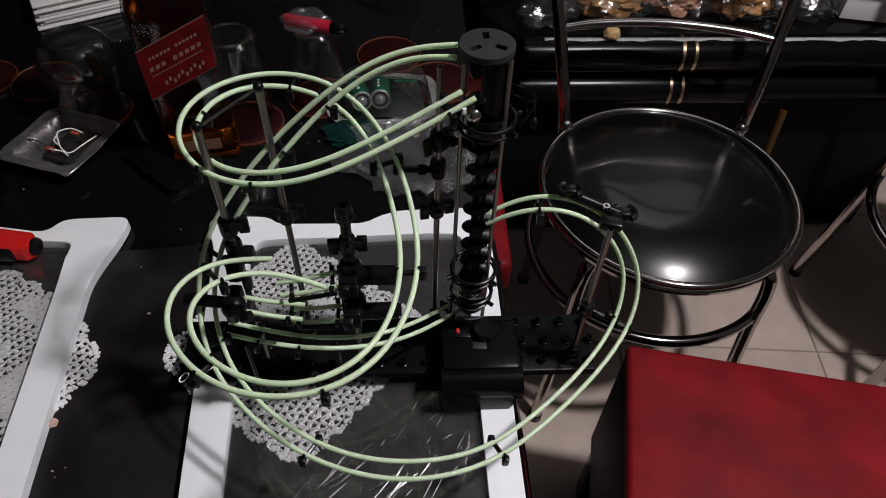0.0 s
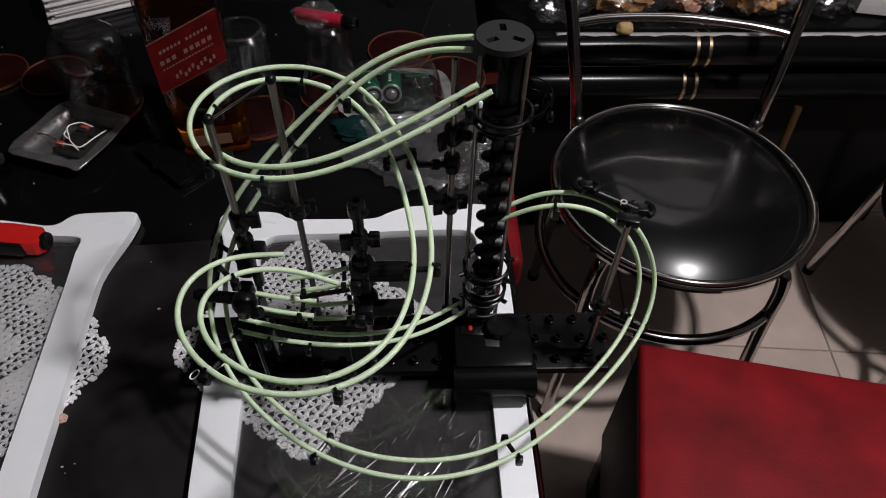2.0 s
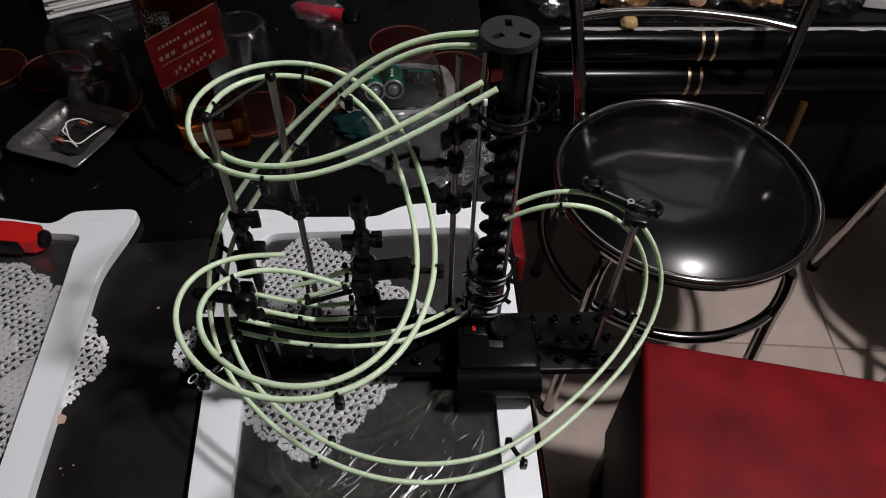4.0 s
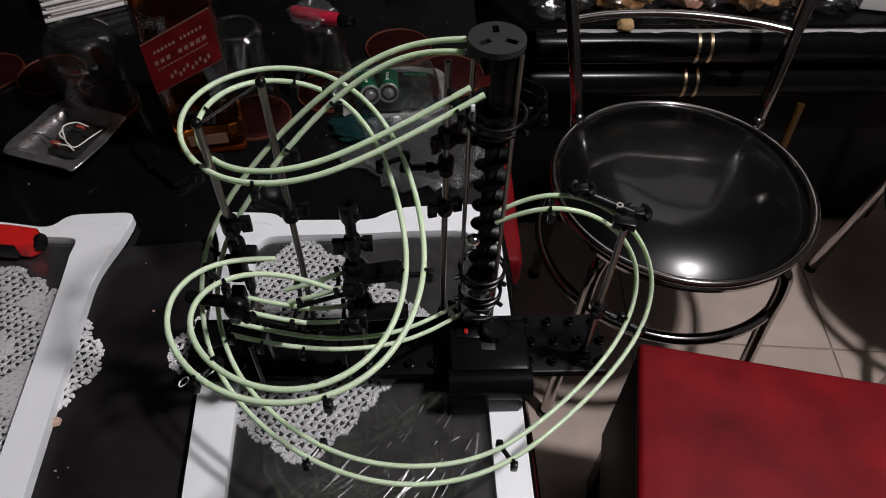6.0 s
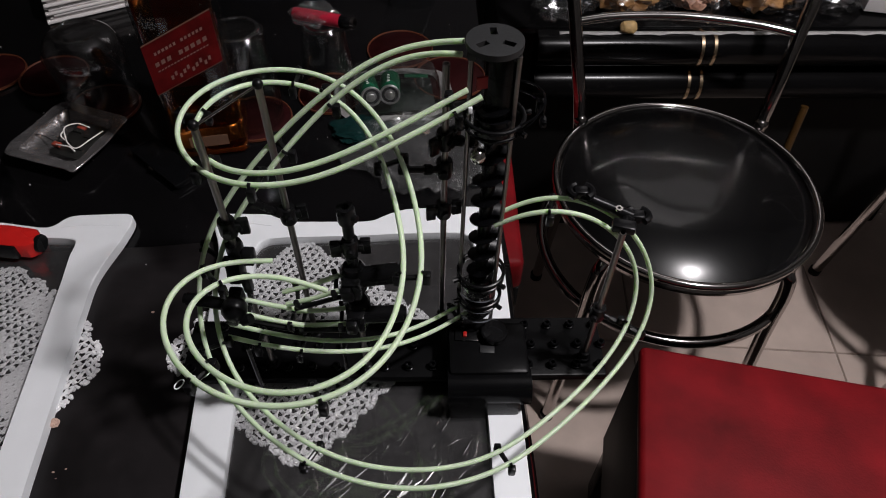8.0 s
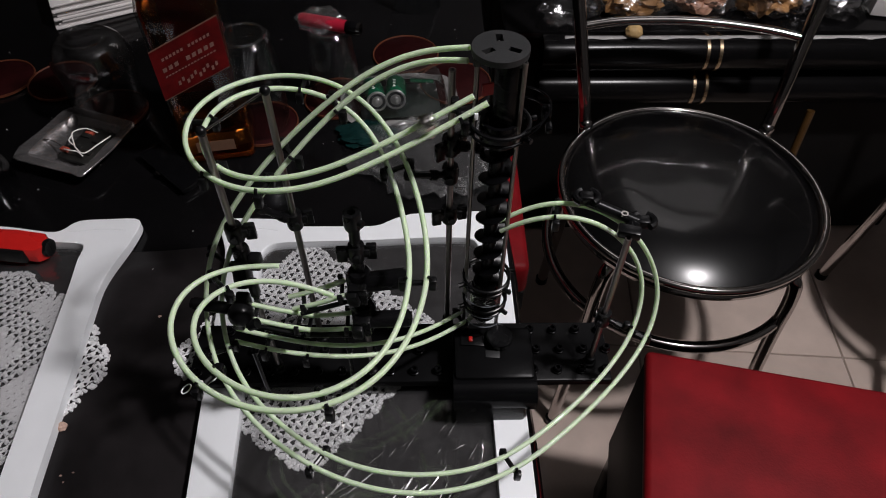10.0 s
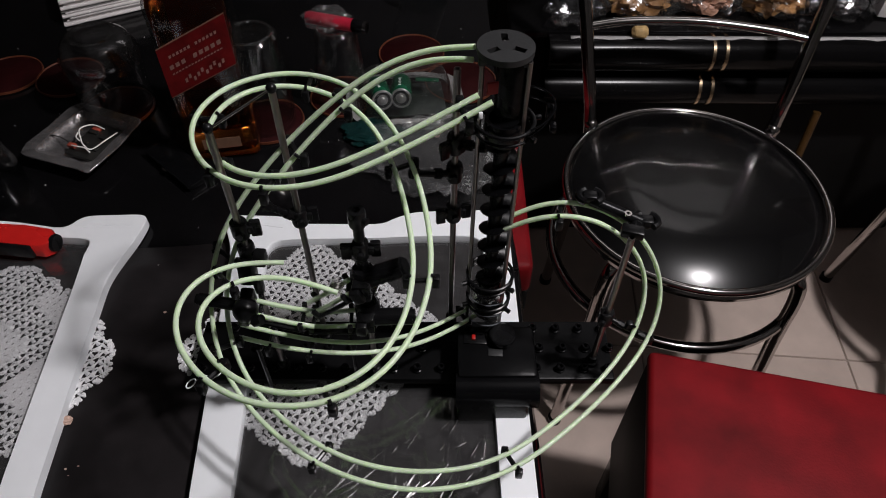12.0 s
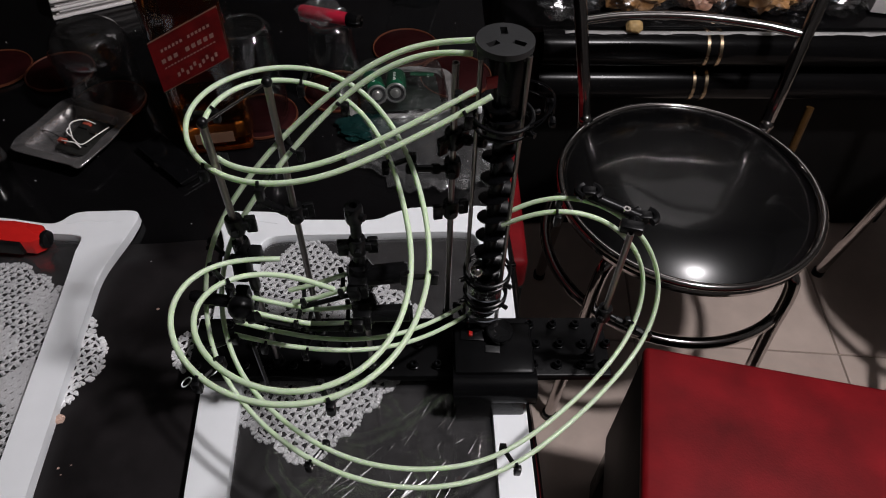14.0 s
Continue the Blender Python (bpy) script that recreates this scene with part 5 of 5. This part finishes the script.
# ---- low black sideboard with brass-ringed rolls ----
def sideboard():
    m = pose(0.62, 1.197, 0, 0, 0, 3.0)
    e = thing("sideboard", m, "black lacquered sideboard with brass ringed mouldings", "sideboard")
    part("carcass", box(bmesh.new(), 1.0, 0.42, 0.55, (0.0, 0.25, 0.285), 0.006), M_MATT, e)
    part("top", box(bmesh.new(), 1.02, 0.44, 0.016, (0.0, 0.235, 0.578), 0.004), M_DARKWOOD, e)
    for z in (0.551, 0.473):
        roll = part("front_roll", rod(bmesh.new(), (-0.44, 0.0, z), (0.50, 0.0, z), 0.0345, 32), M_DARKWOOD, e, "black half-round moulding")
        for x in (-0.131, -0.107):
            part("brass_ring", lathe(bmesh.new(), [(0.034, -0.004), (0.0362, -0.003), (0.0362, 0.003), (0.034, 0.004)], 32, close=True), M_BRASS, roll, "polished brass ring", pose(x - (0.004 if z < 0.5 else 0), 0, z, 0, 90, 0))
    # legs to the floor
    for x in (-0.46, 0.46):
        for y in (0.08, 0.42):
            part("leg", box(bmesh.new(), 0.05, 0.05, 0.012, (x, y, 0.006), 0.002), M_DARKWOOD, e)
    # runner with a wavy front edge
    bm = bmesh.new()
    rows = []
    for i in range(61):
        x = -0.40 + 0.86 * i / 60
        w = 0.004 * math.sin(i * 0.9) + 0.003 * math.sin(i * 2.3)
        rows.append([bm.verts.new((x, -0.010 + w * 0.5, 0.5862 + 0.0006 * math.sin(i * 1.7))), bm.verts.new((x, -0.006 + w * 0.5, 0.5868)), bm.verts.new((x, -0.001, 0.5870))])
    for a, c in zip(rows, rows[1:]):
        for k in range(2):
            bm.faces.new((a[k], c[k], c[k + 1], a[k + 1]))
    ob = part("table_runner", bm, mat("greyed_white_cloth", (0.36, 0.35, 0.345), 0.8, var=0.3, scale=40, bump=0.3))
    ob.matrix_basis = m
    so = ob.modifiers.new("thick", "SOLIDIFY")
    so.thickness = 0.0015
    tagged(ob, "thin white runner along the sideboard edge", "runner")
    return m


SB = sideboard()
M_BAG = glassy("crinkled_bag_film", (0.93, 0.935, 0.94), 0.22, 1.5, clear=1, gloss=0.09, wrinkle=1.0, wscale=38)
M_BREAD = mat("brown_bread_crust", (0.34, 0.17, 0.06), 0.6, var=0.5, scale=40, bump=0.4)
M_PINK = mat("pinkish_food", (0.45, 0.24, 0.16), 0.45, var=0.4, scale=50, bump=0.3)
ZT = 0.5905
for k, (x, y, sx, sy, sz, m1) in enumerate(((-0.26, 0.078, 0.064, 0.044, 0.036, M_BREAD), (-0.135, 0.092, 0.066, 0.047, 0.038, M_PINK), (0.00, 0.088, 0.062, 0.047, 0.038, M_BREAD), (0.125, 0.092, 0.064, 0.047, 0.037, M_FOIL))):
    p = SB @ Vector((x, y, ZT))
    a = crumpled("food_parcel", ("brown bread rolls in a clear bag", "pale meat pieces in a clear bag", "brown bread pieces in a clear bag", "grey goods in a clear plastic bag")[k], "food", p.x, p.y, p.z, sx * 0.8, sy * 0.8, sz * 0.8, m1, k * 3.1, 0.5)
    c = crumpled("plastic_bag", "crumpled clear plastic bag over food", "bag", p.x, p.y, p.z, sx * 1.15, sy * 1.15, sz * 1.2, M_BAG, k * 1.7 + 20, 0.45)
    c["group"] = "bags on the sideboard"
p = SB @ Vector((-0.385, 0.050, ZT))
crumpled("plastic_bag", "grey translucent plastic bag on the sideboard end", "bag", p.x, p.y, p.z, 0.05, 0.045, 0.045, M_BAG, 41.0, 0.5)
p = SB @ Vector((-0.272, -0.002, 0.5878))
crumpled("walnut", "pale brown nut on the sideboard edge", "nut", p.x, p.y, p.z, 0.016, 0.014, 0.013, mat("nut_shell", (0.45, 0.30, 0.13), 0.6, var=0.3, scale=120, bump=0.5), 2.2, 0.12)
b1 = thing("carton", SB @ pose(0.262, 0.085, ZT, 0, 0, -12), "white card carton on the sideboard", "carton")
part("box_body", box(bmesh.new(), 0.11, 0.07, 0.09, (0, 0, 0.0455), 0.002), M_PAPER, b1)
part("flap", box(bmesh.new(), 0.11, 0.03, 0.002, (0, -0.045, 0.088), 0.0005, Matrix.Rotation(radians(20), 3, "X")), M_PAPER, b1)
# brass-yellow stick leaning by the sideboard
st = thing("wooden_stick", pose(0, 0, 0), "yellow varnished stick leaning on the sideboard", "stick")
part("shaft", rod(bmesh.new(), (0.705, 1.06, 0.0), (0.735, 1.165, 0.44), 0.008, 10), mat("yellow_varnish", (0.055, 0.027, 0.007), 0.35, var=0.3, scale=50), st)

# ---- floor tiles ----
TS, GAP = 0.45, 0.004
mes = bpy.data.meshes.new("floor_tile")
bm = box(bmesh.new(), TS - GAP, TS - GAP, 0.010, (0, 0, -0.005), 0.0012, seg=1)
bm.to_mesh(mes)
bm.free()
mes.materials.append(M_TILE)
TILE0 = pose(0.893, 0.866, 0.0, 0, 0, -1.5)
for i in range(-8, 5):
    for j in range(-7, 6):
        m = TILE0 @ pose((i + 0.5) * TS, (j + 0.5) * TS, 0)
        if -2.22 < m.translation.x < 2.62 and -1.62 < m.translation.y < 1.6:
            ob = new("tile", mes)
            ob.parent = floor_ob
            ob.matrix_basis = m


# ---- what moves ----
def ball_on(f, la, lb):
    """Where the marble lies on two rails, a share f along."""
    p, d = along(la, f)
    q = nearest(lb, p)
    w = q - p
    n = w.cross(d).normalized()
    if n.z < 0:
        n = -n
    h = math.sqrt(max(1e-7, (0.0054 + RAIL_R) ** 2 - (w.length / 2) ** 2))
    return (p + q) / 2 + n * h


RUN = ((1.0, 0.018), (1.1, 0.028), (1.2, 0.041), (1.3, 0.07), (1.4, 0.112), (1.5, 0.168), (1.6, 0.248), (1.7, 0.318), (1.8, 0.385), (1.9, 0.437), (2.0, 0.486), (2.1, 0.538), (2.2, 0.592), (2.3, 0.66), (2.4, 0.732), (2.5, 0.787), (2.6, 0.834), (2.7, 0.866), (2.8, 0.895), (2.9, 0.93), (3.0, 0.964), (3.1, 0.99))
BACK = ((3.7, 0.305), (3.8, 0.512), (3.9, 0.79), (4.0, 0.985))
CYCLE = 8.8
LIFT = 0.0422


def ball_rows():
    base = []
    for t, f in RUN:
        base.append((t, ball_on(f, LINES["upper_outer"], LINES["upper_inner"])))
    for t, p in ((3.2, (-0.054, 0.318, 0.911)), (3.3, (-0.086, 0.317, 0.878)), (3.4, (-0.082, 0.316, 0.855)), (3.5, (-0.083, 0.315, 0.852)), (3.6, (-0.092, 0.312, 0.852))):
        base.append((t, Vector(p)))
    for t, f in BACK:
        base.append((t, ball_on(f, LINES["return_back"], LINES["return_front"])))
    base.append((4.2, Vector((0.046, 0.364, 0.833))))
    for k in range(13):
        t = 4.6 + 0.4 * k
        base.append((t, Vector((0.0455, 0.362, 0.879 + LIFT * (t - 5.3)))))
    base += [(9.6, Vector((0.0435, 0.358, 1.058))), (9.7, Vector((0.0415, 0.354, 1.057)))]
    rows = []
    for t, p in base:
        for s in (-CYCLE, 0, CYCLE):
            if -1.0 < t + s < 15.0:
                rows.append((round(t + s, 3), p))
    rows.sort(key=lambda r: r[0])
    first = [r for r in rows if r[0] <= 0][-1]
    second = [r for r in rows if r[0] > 0][0]
    u = -first[0] / (second[0] - first[0])
    out = [(0.0, first[1].lerp(second[1], u))] + [r for r in rows if 0 < r[0] < 14.0]
    a = [r for r in rows if r[0] < 14.0][-1]
    c = [r for r in rows if r[0] >= 14.0][0]
    out.append((14.0, a[1].lerp(c[1], (14.0 - a[0]) / (c[0] - a[0]))))
    return [(t, Matrix.Translation(p)) for t, p in out]


def gate_rows(e, first, later, tips):
    """A gate that tips about its pivot; it rests at one angle before the first run and at another after it."""
    o = e.matrix_basis.translation.copy()
    rows = [(0.0, first)]
    for s in (0, CYCLE):
        rows += [(t + s, (later if s else first) if a is None else a) for t, a in tips]
    rows.append((14.0, later))
    return [(t, Matrix.Translation(o) @ pose(0, 0, 0, 0, a, 0)) for t, a in rows]


def motions():
    walk(steel_ball, ball_rows())
    turn = 360 * LIFT / PITCH * 0.1
    walk(screw, [(k / 10, pose(TX, TY, 0, 0, 0, -turn * k)) for k in range(141)])
    walk(GATE_UP, gate_rows(GATE_UP, 0.0, -9.0, ((3.1, None), (3.2, -25), (3.3, -28), (3.4, -10), (3.5, -7), (3.6, -9))))
    walk(GATE_MID, gate_rows(GATE_MID, 0.0, 4.0, ((3.25, None), (3.3, 6), (3.4, 22), (3.5, 8), (3.6, 3), (3.7, 4))))
    walk(GATE_LOW, gate_rows(GATE_LOW, 0.0, 0.0, ((3.3, None), (3.4, -15), (3.5, -20), (3.6, -20), (3.7, -6), (3.8, 0))))


motions()
